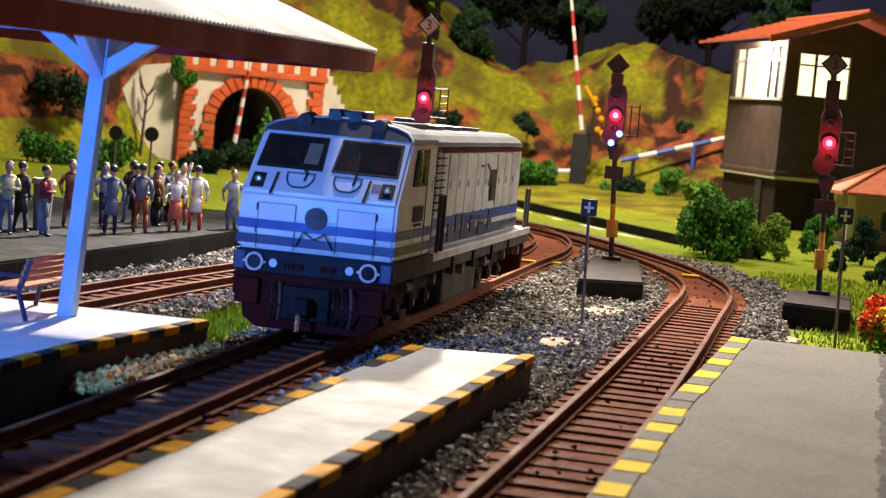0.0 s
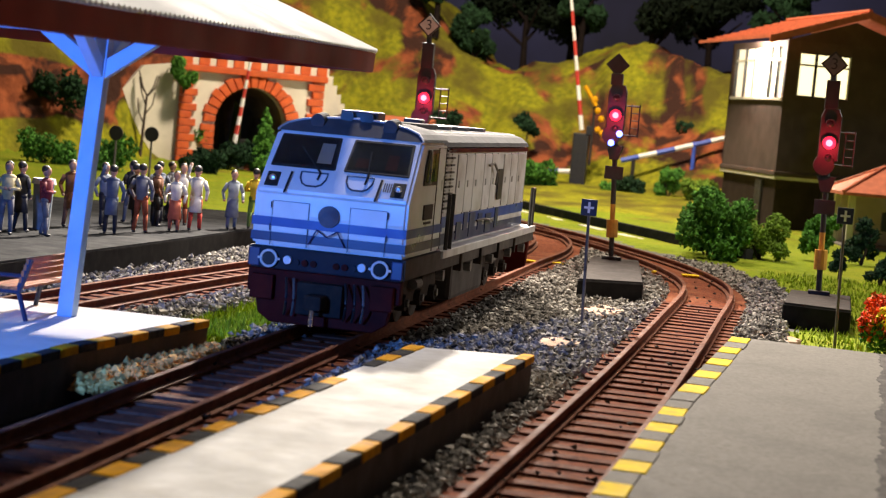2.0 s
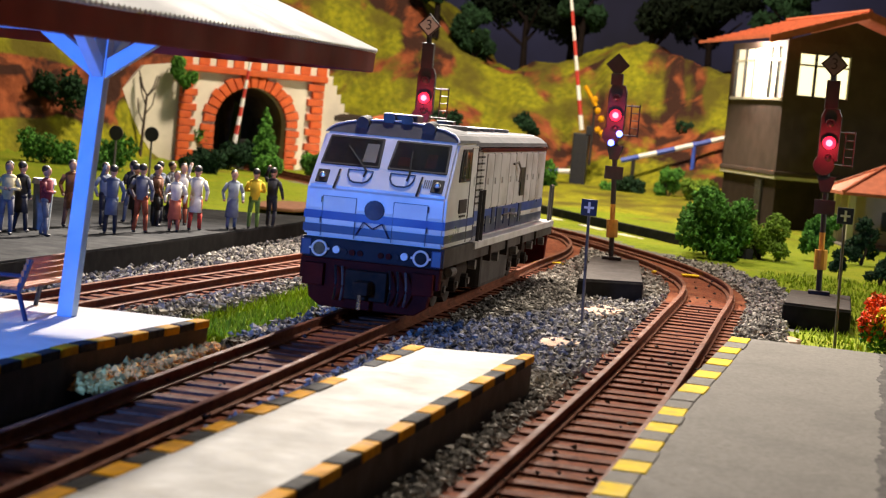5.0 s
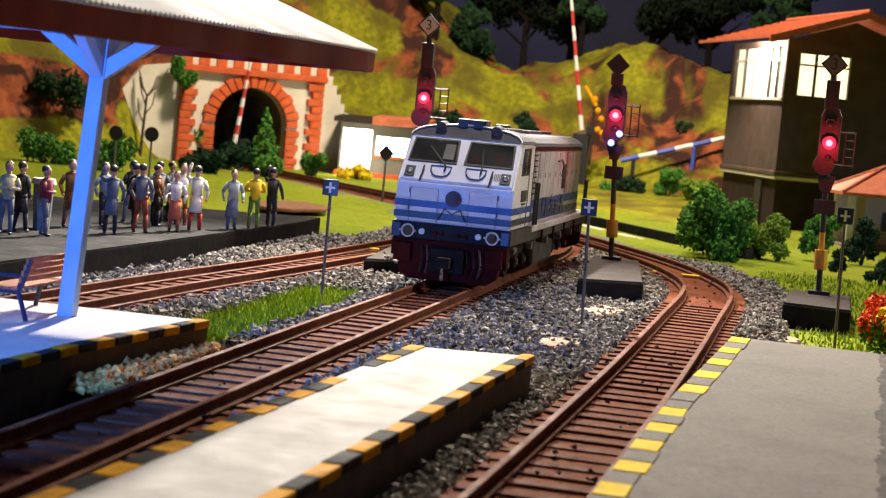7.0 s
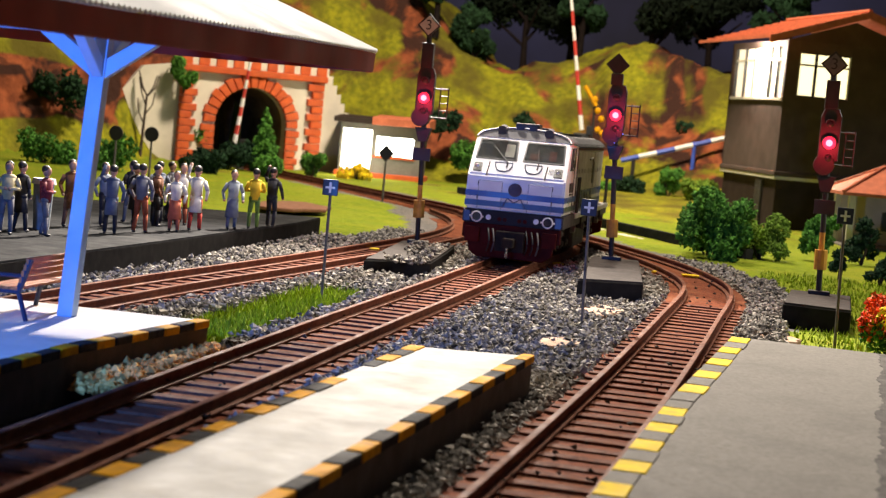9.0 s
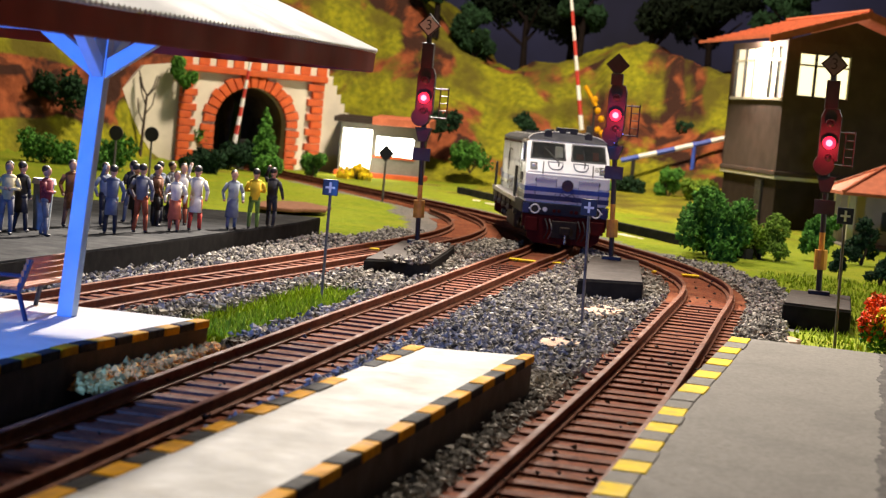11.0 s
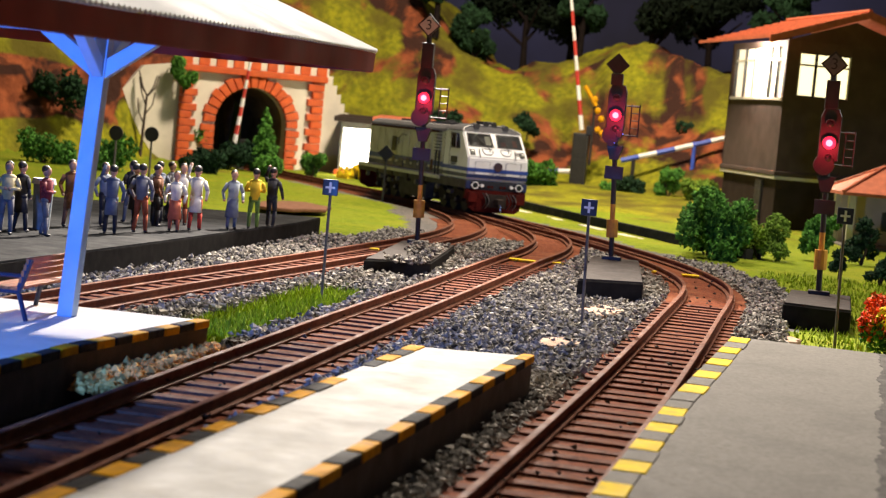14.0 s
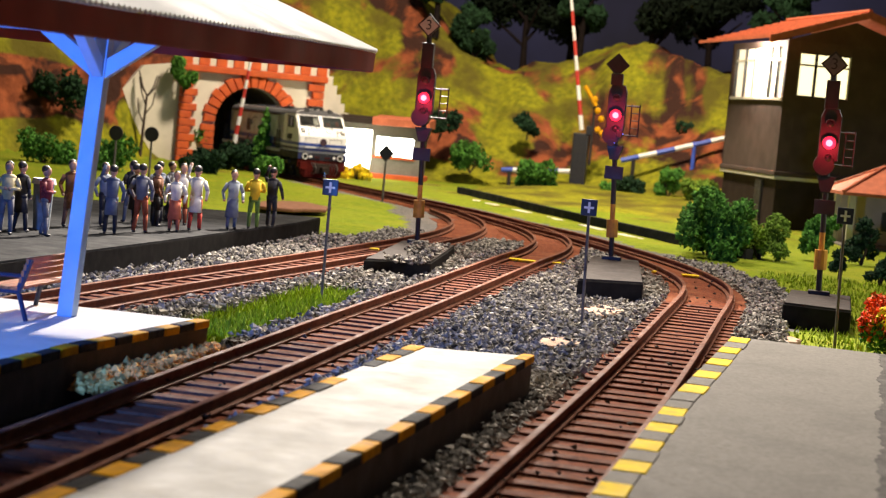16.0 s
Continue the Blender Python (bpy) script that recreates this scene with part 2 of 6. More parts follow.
def hill_material():
    """Flocked slopes that break through to red-brown rock."""
    m = bpy.data.materials.new("flock_and_rock")
    m.use_nodes = True
    nt = m.node_tree
    bs = nt.nodes["Principled BSDF"]
    bs.inputs["Roughness"].default_value, bs.inputs["Specular IOR Level"].default_value = 0.95, 0.1
    co = nt.nodes.new("ShaderNodeTexCoord")

    def grain(mm, detail, warp=0.0):
        n = nt.nodes.new("ShaderNodeTexNoise")
        n.inputs["Scale"].default_value, n.inputs["Detail"].default_value, n.inputs["Distortion"].default_value = 1000.0 / mm, detail, warp
        nt.links.new(co.outputs["Object"], n.inputs["Vector"])
        return n.outputs["Fac"]

    def between(fac, lo, hi, a=0.0, c=1.0):
        r = nt.nodes.new("ShaderNodeMapRange")
        for key, v in zip(("From Min", "From Max", "To Min", "To Max"), (lo, hi, a, c)):
            r.inputs[key].default_value = v
        nt.links.new(fac, r.inputs["Value"])
        return r.outputs["Result"]

    def blend(fac, a, c):
        x = nt.nodes.new("ShaderNodeMix")
        x.data_type = "RGBA"
        nt.links.new(fac, x.inputs[0])
        for i, v in ((6, a), (7, c)):
            if isinstance(v, tuple):
                x.inputs[i].default_value = (*v, 1)
            else:
                nt.links.new(v, x.inputs[i])
        return x.outputs[2]
    flock = blend(between(grain(4, 4), 0.35, 0.65), (0.27, 0.26, 0.015), (0.145, 0.15, 0.012))
    flock = blend(between(grain(34, 5), 0.44, 0.62), flock, (0.10, 0.085, 0.014))
    rock = blend(between(grain(9, 5), 0.35, 0.65), (0.30, 0.085, 0.034), (0.14, 0.04, 0.018))
    rock = blend(between(grain(24, 5, 1.0), 0.44, 0.55), rock, (0.04, 0.018, 0.013))
    xyz = nt.nodes.new("ShaderNodeSeparateXYZ")
    nt.links.new(co.outputs["Object"], xyz.inputs[0])

    def sums(op, a, c):
        x = nt.nodes.new("ShaderNodeMath")
        x.operation = op
        for i, v in ((0, a), (1, c)):
            if isinstance(v, float):
                x.inputs[i].default_value = v
            else:
                nt.links.new(v, x.inputs[i])
        return x.outputs[0]
    # bare crags in a band halfway up the western slope, flock above and below it
    crag = sums("MULTIPLY", between(xyz.outputs["Z"], 0.006, 0.020, 0.0, 0.36), between(xyz.outputs["Z"], 0.042, 0.056, 1.0, 0.0))
    west = sums("MULTIPLY", between(xyz.outputs["X"], -0.36, -0.325, 1.0, 0.0), sums("SUBTRACT", crag, 0.16))
    both = sums("ADD", between(xyz.outputs["Z"], -0.003, 0.012, -0.25, 0.0), west)
    add = nt.nodes.new("ShaderNodeMath")
    nt.links.new(grain(85, 6, 0.6), add.inputs[0])
    nt.links.new(both, add.inputs[1])
    nt.links.new(blend(between(add.outputs[0], 0.495, 0.54), flock, rock), bs.inputs["Base Color"])
    bp = nt.nodes.new("ShaderNodeBump")
    bp.inputs["Strength"].default_value, bp.inputs["Distance"].default_value = 1.0, 3.0 * MM
    nt.links.new(grain(7, 7), bp.inputs["Height"])
    nt.links.new(bp.outputs["Normal"], bs.inputs["Normal"])
    return m


HILL = hill_material()
DARK_CHIP = mat("dark_stone_chip", (0.03, 0.024, 0.02), (0.06, 0.045, 0.035), 1.0, 0.9, island=0.6, spec=0.05)
# leaves of unlit ridge trees: the missing light is in the near-black colour
SILHOUETTE_LEAF = mat("unlit_leaf", (0.007, 0.012, 0.007), (0.004, 0.007, 0.004), 3, 0.9, island=0.5, spec=0.08)
RED_PAINT = mat("red_paint", (0.5, 0.03, 0.02), (0.4, 0.03, 0.02), 3, 0.5)


# ---------------------------------------------------------------- mesh helpers (millimetres)
def mesh_of(bm, material, smooth=False):
    bmesh.ops.scale(bm, vec=(MM, MM, MM), verts=bm.verts)
    me = bpy.data.meshes.new("mesh")
    bm.to_mesh(me)
    bm.free()
    me.materials.append(material)
    if smooth:
        me.polygons.foreach_set("use_smooth", [True] * len(me.polygons))
    return me


def part(name, bm, material, parent=None, label="", smooth=False):
    me = bm if isinstance(bm, bpy.types.Mesh) else mesh_of(bm, material, smooth)
    ob = new(name, me)
    if parent is not None:
        ob.parent = parent
    if label:
        tagged(ob, label)
    return ob


def thing(name, place, turn, label, category, group="", kind=""):
    ob = new(name)
    ob.empty_display_size = 0.005
    ob.matrix_world = pose(place[0] * MM, place[1] * MM, place[2] * MM, 0, 0, turn)
    return tagged(ob, label, category, group, kind)


def box(x0, x1, y0, y1, z0, z1, bevel=0.0, bm=None):
    own = bm is None
    b = bmesh.new()
    m = Matrix.Translation(((x0 + x1) / 2, (y0 + y1) / 2, (z0 + z1) / 2)) @ Matrix.Diagonal((abs(x1 - x0), abs(y1 - y0), abs(z1 - z0), 1))
    bmesh.ops.create_cube(b, size=1, matrix=m)
    if bevel:
        bmesh.ops.bevel(b, geom=b.edges[:], offset=bevel, segments=2, affect="EDGES", profile=0.6)
    return b if own else join(bm, b)


def join(bm, other):
    me = bpy.data.meshes.new("tmp")
    other.to_mesh(me)
    other.free()
    bm.from_mesh(me)
    bpy.data.meshes.remove(me)
    return bm


def rod(a, b, r, segs=8, r2=None, bm=None):
    a, b = Vector(a), Vector(b)
    q = bmesh.new()
    m = Matrix.Translation((a + b) / 2) @ (b - a).to_track_quat("Z", "Y").to_matrix().to_4x4()
    bmesh.ops.create_cone(q, cap_ends=True, segments=segs, radius1=r, radius2=r if r2 is None else r2, depth=(b - a).length, matrix=m)
    return q if bm is None else join(bm, q)


def tube(points, r, segs=6):
    """One bent round bar along points."""
    q = bmesh.new()
    P = [Vector(p) for p in points]
    rings = []
    for i, p in enumerate(P):
        d = (P[min(i + 1, len(P) - 1)] - P[max(i - 1, 0)]).normalized()
        m = d.to_track_quat("Z", "Y").to_matrix()
        rings.append([q.verts.new(p + m @ Vector((r * math.cos(k * 2 * math.pi / segs), r * math.sin(k * 2 * math.pi / segs), 0))) for k in range(segs)])
    for r0, r1 in zip(rings, rings[1:]):
        for k in range(segs):
            q.faces.new((r0[k], r0[(k + 1) % segs], r1[(k + 1) % segs], r1[k]))
    q.faces.new(rings[0])
    q.faces.new(rings[-1])
    bmesh.ops.recalc_face_normals(q, faces=q.faces)
    return q


def ball(c, r, sub=2, squash=(1, 1, 1), bm=None):
    q = bmesh.new()
    bmesh.ops.create_icosphere(q, subdivisions=sub, radius=r, matrix=Matrix.Translation(c) @ Matrix.Diagonal((*squash, 1)))
    return q if bm is None else join(bm, q)


def prism(outline, depth, axis="y", start=0.0, bevel=0.0):
    """An outline of 2D points, pushed along an axis: for y the points are (x, z), for x (y, z), for z (x, y)."""
    q = bmesh.new()

    def at(p, d):
        return {"y": (p[0], d, p[1]), "x": (d, p[0], p[1]), "z": (p[0], p[1], d)}[axis]
    lo = [q.verts.new(at(p, start)) for p in outline]
    hi = [q.verts.new(at(p, start + depth)) for p in outline]
    n = len(outline)
    q.faces.new(lo)
    q.faces.new(hi[::-1])
    for i in range(n):
        q.faces.new((lo[(i + 1) % n], lo[i], hi[i], hi[(i + 1) % n]))
    bmesh.ops.recalc_face_normals(q, faces=q.faces)
    if bevel:
        bmesh.ops.bevel(q, geom=q.edges[:], offset=bevel, segments=1, affect="EDGES")
    return q


def curve_through(points, step=2.0):
    """A smooth plan line through points (centripetal), about every step mm."""
    P = np.array(points, float)
    P = np.vstack([2 * P[0] - P[1], P, 2 * P[-1] - P[-2]])
    out = []
    for i in range(1, len(P) - 2):
        a, b, c, d = P[i - 1:i + 3]
        tb = np.linalg.norm(b - a) ** 0.5
        tc = tb + np.linalg.norm(c - b) ** 0.5
        td = tc + np.linalg.norm(d - c) ** 0.5
        for t in np.linspace(tb, tc, max(2, int(np.linalg.norm(c - b) / step)), endpoint=False):
            a1, a2, a3 = (tb - t) / tb * a + t / tb * b, (tc - t) / (tc - tb) * b + (t - tb) / (tc - tb) * c, (td - t) / (td - tc) * c + (t - tc) / (td - tc) * d
            b1, b2 = (tc - t) / tc * a1 + t / tc * a2, (td - t) / (td - tb) * a2 + (t - tb) / (td - tb) * a3
            out.append((tc - t) / (tc - tb) * b1 + (t - tb) / (tc - tb) * b2)
    out.append(P[-2])
    return np.array(out)


def rail_level(y):
    return -2.5 * min(1.0, max(0.0, (y - 230) / 470))


def ribbon(line, profile, level):
    """A profile of (across, up) points swept along a plan line."""
    q = bmesh.new()
    tang = np.gradient(line, axis=0)
    tang /= np.linalg.norm(tang, axis=1)[:, None]
    rows = []
    for (x, y), (tx, ty) in zip(line, tang):
        z = level(y)
        rows.append([q.verts.new((x + ty * a, y - tx * a, z + u)) for a, u in profile])
    for r0, r1 in zip(rows, rows[1:]):
        for i in range(len(profile) - 1):
            q.faces.new((r0[i], r0[i + 1], r1[i + 1], r1[i]))
    q.faces.new(rows[0])
    q.faces.new(rows[-1])
    bmesh.ops.recalc_face_normals(q, faces=q.faces)
    return q


def stones(name, places, low, high, material, label, seed):
    """Loose angular stones at places (x, y, z), as one heap."""
    rng = np.random.default_rng(seed)
    P = np.array(places, float)
    n = len(P)
    base = np.array([(1, 0, 0), (-1, 0, 0), (0, 1, 0), (0, -1, 0), (0, 0, 1), (0, 0, -1)], float)
    V = np.repeat(base[None], n, 0) * rng.uniform(0.6, 1.25, (n, 6, 1)) + rng.uniform(-0.35, 0.35, (n, 6, 3))
    ang = rng.uniform(0, 6.283, n)
    ca, sa = np.cos(ang)[:, None], np.sin(ang)[:, None]
    X, Y = V[:, :, 0] * ca - V[:, :, 1] * sa, V[:, :, 0] * sa + V[:, :, 1] * ca
    V = np.stack([X, Y, V[:, :, 2] * 0.75], 2) * rng.uniform(low, high, (n, 1, 1)) + P[:, None, :]
    tri = np.array([(0, 2, 4), (2, 1, 4), (1, 3, 4), (3, 0, 4), (2, 0, 5), (1, 2, 5), (3, 1, 5), (0, 3, 5)])
    F = (tri[None] + 6 * np.arange(n)[:, None, None]).reshape(-1, 3)
    me = bpy.data.meshes.new("mesh")
    me.from_pydata((V.reshape(-1, 3) * MM).tolist(), [], F.tolist())
    me.materials.append(material)
    return tagged(new(name, me), label, "gravel", kind="stuff")


# ---------------------------------------------------------------- plan lines
TRACK_A = curve_through([(-66, -420), (-60, -120), (-53.5, 20), (-50, 75), (-44, 140), (-39.5, 200), (-36.5, 260), (-36, 320), (-41, 380), (-52, 430), (-70, 480)])
TRACK_B = curve_through([(0, -420), (0, -200), (0, 0), (0.2, 40), (0.9, 110), (1.2, 150), (1.4, 200), (1.6, 240), (1.8, 290), (-3.4, 345), (-16.5, 398), (-39, 452), (-64, 500), (-94, 548), (-137, 612), (-180, 674), (-216, 727), (-258, 787), (-320, 875)])
TRACK_C = curve_through([(46, -420), (53, -170), (55.5, -100), (58.5, 10), (60, 120), (60.5, 180), (58.5, 212), (52, 246), (42, 282), (29, 318), (12, 358), (-7, 400), (-33, 445), (-64, 500)])


def nearest(line, x, y):
    return float(np.min((line[:, 0] - x) ** 2 + (line[:, 1] - y) ** 2)) ** 0.5


def smooth(a, b, v):
    t = min(1.0, max(0.0, (v - a) / (b - a)))
    return t * t * (3 - 2 * t)


RIDGE_X = [-650, -480, -430, -340, -277, -222, -190, -156, -124, -105, -76, -50, -31, -4, 30, 90, 160, 300, 500]
RIDGE_Z = [70, 86, 92, 112, 128, 132, 122, 84, 72, 84, 93, 103, 102, 91, 84, 80, 86, 80, 70]
PORTAL = (-258, 787, 35.2)


def in_cutting(x, y):
    """Distance from the tunnel's axis and depth behind the portal."""
    h = radians(PORTAL[2])
    dx, dy = x - PORTAL[0], y - PORTAL[1]
    return dx * math.cos(h) + dy * math.sin(h), -dx * math.sin(h) + dy * math.cos(h)


def height(x, y):
    foot = float(np.interp(x, [-520, -400, -330, -285, -215, -200, -140, -60, 60, 300], [560, 600, 690, 800, 850, 845, 838, 850, 800, 780]))
    rise = smooth(foot, foot + 105, y)
    z = float(np.interp(x, RIDGE_X, RIDGE_Z)) * rise
    n = noise.fractal(Vector((x / 60, y / 60, 1.7)), 1.0, 2.0, 4)
    z += 4.5 * noise.fractal(Vector((x / 17, y / 17, 8.1)), 1.0, 2.0, 3) * rise * (1 + smooth(-300, -350, x))
    z += 9 * n * rise + 0.5 * noise.noise(Vector((x / 25, y / 25, 0))) * smooth(10, 40, nearest(TRACK_B, x, y))
    z += 7 * smooth(640, 830, y) * smooth(-120, -60, x) * (1 - rise)
    across, behind = in_cutting(x, y)
    if behind > -2 and abs(across) < 30 and behind < 95:
        z = -4.5
    if nearest(TRACK_B, x, y) < 18 and y < 790:
        z = min(z, -1.6 + rail_level(y) - 2.4)
    return -3.6 + max(z, -2.5)


def zone(x, y):
    """0 grass, 1 ballast, 4 hillside."""
    wob = 7 * noise.noise(Vector((x / 18, y / 18, 5)))
    z = height(x, y)
    if z > 0 or y > 560 and z > -3.4:
        return 4
    d = min(nearest(TRACK_A, x, y), nearest(TRACK_B, x, y), nearest(TRACK_C, x, y))
    if -31 < x < -11 and -18 < y < 118 + wob and nearest(TRACK_A, x, y) > 14 + 0.3 * wob and nearest(TRACK_B, x, y) > 14.5 + 0.3 * wob:
        return 0
    if y < 275 and -78 < x < 78 + wob * 0.5 and not (-31 < x < -11.5 and -18 < y < 118 + wob):
        return 1
    if y < 430 and d < 25 + wob:
        return 1
    if y < 60 and x > 60:
        return 1
    if 240 < y < 650 and d < 25 + 0.5 * wob:
        return 1
    if 225 < y < 580 and nearest(TRACK_B, x, y) < 34 + wob - 18 * smooth(430, 580, y) and x < 10:
        return 1
    return 1 if d < 14 else 0


def build_ground():
    xs = np.concatenate([np.arange(-700, -500, 14), np.arange(-500, -300, 5), np.arange(-300, 130, 3.5), np.arange(130, 560, 12)])
    ys = np.concatenate([np.arange(-520, -180, 12), np.arange(-180, 340, 4), np.arange(340, 1130, 5.5)])
    q = bmesh.new()
    grid = [[q.verts.new((x, y, height(x, y))) for x in xs] for y in ys]
    for j in range(len(ys) - 1):
        for i in range(len(xs) - 1):
            fc = q.faces.new((grid[j][i], grid[j][i + 1], grid[j + 1][i + 1], grid[j + 1][i]))
            fc.material_index = zone((xs[i] + xs[i + 1]) / 2, (ys[j] + ys[j + 1]) / 2)
    me = mesh_of(q, GRASS, True)
    for m in (BALLAST_BED, ROCK, DIRT, HILL):
        me.materials.append(m)
    return tagged(new("ground", me), "green flocked model landscape with rust-red rocky hills and grey ballast", "ground", kind="structure")


build_ground()


# ---------------------------------------------------------------- tracks
def build_track(line, sleeper_until, label):
    t = thing("railway_track", (0, 0, 0), 0, label, "railway track", "station tracks", "structure")
    foot = [(-1.15, -2.0), (-1.15, -1.7), (-0.3, -1.4), (-0.3, -0.7), (-0.5, -0.55), (-0.5, -0.08), (-0.38, 0), (0.38, 0), (0.5, -0.08), (0.5, -0.55), (0.3, -0.7), (0.3, -1.4), (1.15, -1.7), (1.15, -2.0), (-1.15, -2.0)]
    for side in (-6.4, 6.4):
        part("rail", ribbon(line, [(a + side, u) for a, u in foot], rail_level), RAIL, t, "rust-brown steel rail")
    part("trackbed", ribbon(line, [(-14, -4.4), (-11.8, -2.4), (11.8, -2.4), (14, -4.4)], rail_level), TRACKBED, t, "rust-dusted track bed")
    seg = np.linalg.norm(np.diff(line, axis=0), axis=1)
    run = np.concatenate([[0], np.cumsum(seg)])
    q = box(-10.4, 10.4, -1.35, 1.35, -3.3, -2.0, 0.15)
    me = mesh_of(q, SLEEPER)
    s = 3.0
    while s < run[-1]:
        x, y = np.interp(s, run, line[:, 0]), np.interp(s, run, line[:, 1])
        x2, y2 = np.interp(s + 2, run, line[:, 0]), np.interp(s + 2, run, line[:, 1])
        if y > sleeper_until:
            break
        ob = part("sleeper", me, None, t)
        ob.matrix_local = pose(x * MM, y * MM, (rail_level(y) + random.uniform(-0.12, 0.05)) * MM, 0, 0, math.degrees(math.atan2(y2 - y, x2 - x)) - 90 + random.uniform(-1.2, 1.2))
        s += 7.0
    return t


build_track(TRACK_A, 330, "rusty brown narrow-gauge track beside the far platform")
build_track(TRACK_B, 232, "rusty brown narrow-gauge track curving towards the tunnel")
build_track(TRACK_C, 165, "rusty brown narrow-gauge track beside the grey platform")


# ---------------------------------------------------------------- platforms
def build_platform(name, outline, top, edges, surface, side, label, width=2.6, depth=1.3, paint=None, other=None):
    """A slab on an outline; edges: start, end, the way inward, how many painted blocks, which are broken off."""
    p = thing(name, (0, 0, 0), 0, label, "platform", kind="structure")
    part("platform_body", prism(outline, 7.5, "z", top - 8.0), side, p)
    cx = sum(v[0] for v in outline) / len(outline)
    part("platform_top", prism([(x + (cx - x) * 0.004, y) for x, y in outline], 0.5, "z", top - 0.5), surface, p)
    for a, b, inward, n, gaps in edges:
        a, b, inward = Vector(a), Vector(b), Vector(inward)
        d = (b - a) / n
        for i in range(n):
            if i in gaps:
                continue
            j0, j1 = random.uniform(0.0, 0.06), random.uniform(0.94, 1.0)
            u, v = a + d * (i + j0), a + d * (i + j1)
            off, wd = -0.35 * inward, inward * (width + random.uniform(-0.25, 0.25))
            q = prism([(u + off)[:], (v + off)[:], (v + wd)[:], (u + wd)[:]], depth, "z", top - depth + 0.2 + random.uniform(-0.06, 0.06), 0.12)
            part("edge_block", q, (paint or YELLOW) if i % 2 else (other or KERB_BLACK), p)
    return p


build_platform("island_platform", [(8.5, -330), (23, -19), (42, -14), (27, -330)], 3.5,
               [((8.5, -330), (23, -18), (1, -0.05), 44, (38, 39)), ((27, -330), (42, -13.5), (-1, 0.05), 42, ())],
               PLATFORM, KERB_SIDE, "low white-painted platform with worn yellow and black edges", 2.0, 1.3)
build_platform("grey_platform", [(58, -330), (64, -110), (66.5, -44), (72, 49), (98, 48), (128, 46), (128, -330)], 3.5,
               [((64, -110), (66.5, -44), (1, -0.04), 9, ()), ((66.5, -44), (72, 47), (1, -0.04), 10, ()), ((58, -330), (64, -110), (1, -0.04), 30, ())],
               CONCRETE, KERB_SIDE, "grey concrete platform with yellow edge marks", 3.4, 0.5, BRIGHT_YELLOW, CONCRETE)
# the lamp light on this platform is partly in its whiter paint
build_platform("canopy_platform", [(-50, -330), (-50, -19), (-12, -17), (-17, -60), (-23, -330)], 3.5,
               [((-23, -330), (-17, -60), (-1, 0.02), 44, ()), ((-17, -60), (-12, -17), (-1, 0.1), 8, ())], PLATFORM_LIT, KERB_SIDE, "white platform under a canopy with yellow and black edge", 1.8, 1.3)
build_platform("far_platform", [(-170, -300), (-170, 235), (-100, 262), (-72, 276), (-70, 240), (-73, 120), (-79, -60), (-92, -300)], 3.0, [], ASPHALT, SIDE_BLACK, "low dark asphalt platform with waiting figures")


# ---------------------------------------------------------------- canopy
def build_canopy():
    c = thing("platform_canopy", (-31, -31, 3.5), 0, "white-roofed platform canopy with maroon fascia on a pale blue post", "canopy")
    y0, y1, zr, ze, hx = -330 + 31, 41 + 31, 59.4, 48.2, 29.0
    # corrugated sheet on both slopes
    for side in (1, -1):
        q = bmesh.new()
        rows = []
        for j in range(int((y1 - y0) / 0.9) + 1):
            y = y0 + j * 0.9
            w = 0.22 * math.cos(j * math.pi)
            rows.append([q.verts.new((side * u * (hx + 0.8), y, zr - u * (zr - ze) + w + t)) for u, t in ((0, 0.35), (1, 0.35), (1, 0.0), (0, 0.0))])
        for r0, r1 in zip(rows, rows[1:]):
            for i in range(4):
                q.faces.new((r0[i], r0[(i + 1) % 4], r1[(i + 1) % 4], r1[i]))
        q.faces.new(rows[0])
        q.faces.new(rows[-1][::-1])
        bmesh.ops.recalc_face_normals(q, faces=q.faces)
        part("roof_sheet", q, ROOF_WHITE, c, "white corrugated roof sheet")
        part("fascia", prism([(y0, 44.3), (y1 - 1, 44.3), (y1, 48.0), (y0, 48.0)], 0.9, "x", side * hx - 0.45, 0.08), CANOPY_RED, c, "maroon fascia board")
    part("gable_board", prism([(-hx, 44.2), (hx, 44.2), (hx, 47.8), (0, zr - 0.5), (-hx, 47.8)], 0.8, "y", y1 - 1.4), CANOPY_RED, c)
    part("purlin", box(-1.2, 1.2, y0, y1 - 2, 50.6, 52.4, 0.2), POST_BLUE, c)
    lean = Matrix.Shear("XY", 4, (0.062, 0.0))
    q = box(-1.25, 1.25, -1.25, 1.25, 0, 45, 0.15)
    bmesh.ops.transform(q, matrix=lean, verts=q.verts)
    part("post", q, POST_BLUE, c)
    for side in (-1, 1):
        part("brace", prism([(2.5 + side * 1.0, 41.2), (2.5 + side * 6.6, 44.9), (2.5 + side * 10.5, 44.9), (2.5 + side * 1.0, 38.2)], 1.8, "y", -0.9, 0.12), POST_BLUE, c)
        part("brace", prism([(side * 1.0, 41.2), (side * 6.6, 44.9), (side * 10.5, 44.9), (side * 1.0, 38.2)], 1.8, "x", 1.6, 0.12), POST_BLUE, c)
    part("cross_beam", box(-27.5, 27.5, -0.9, 0.9, 44.8, 46.6, 0.2), POST_BLUE, c)
    # the whole roof sags slightly towards the near end
    for ob in c.children:
        if ob.name.split(".")[0] in ("roof_sheet", "fascia", "gable_board", "purlin"):
            for v in ob.data.vertices:
                v.co.z -= 0.0105 * (y1 * MM - v.co.y)
    return c


build_canopy()


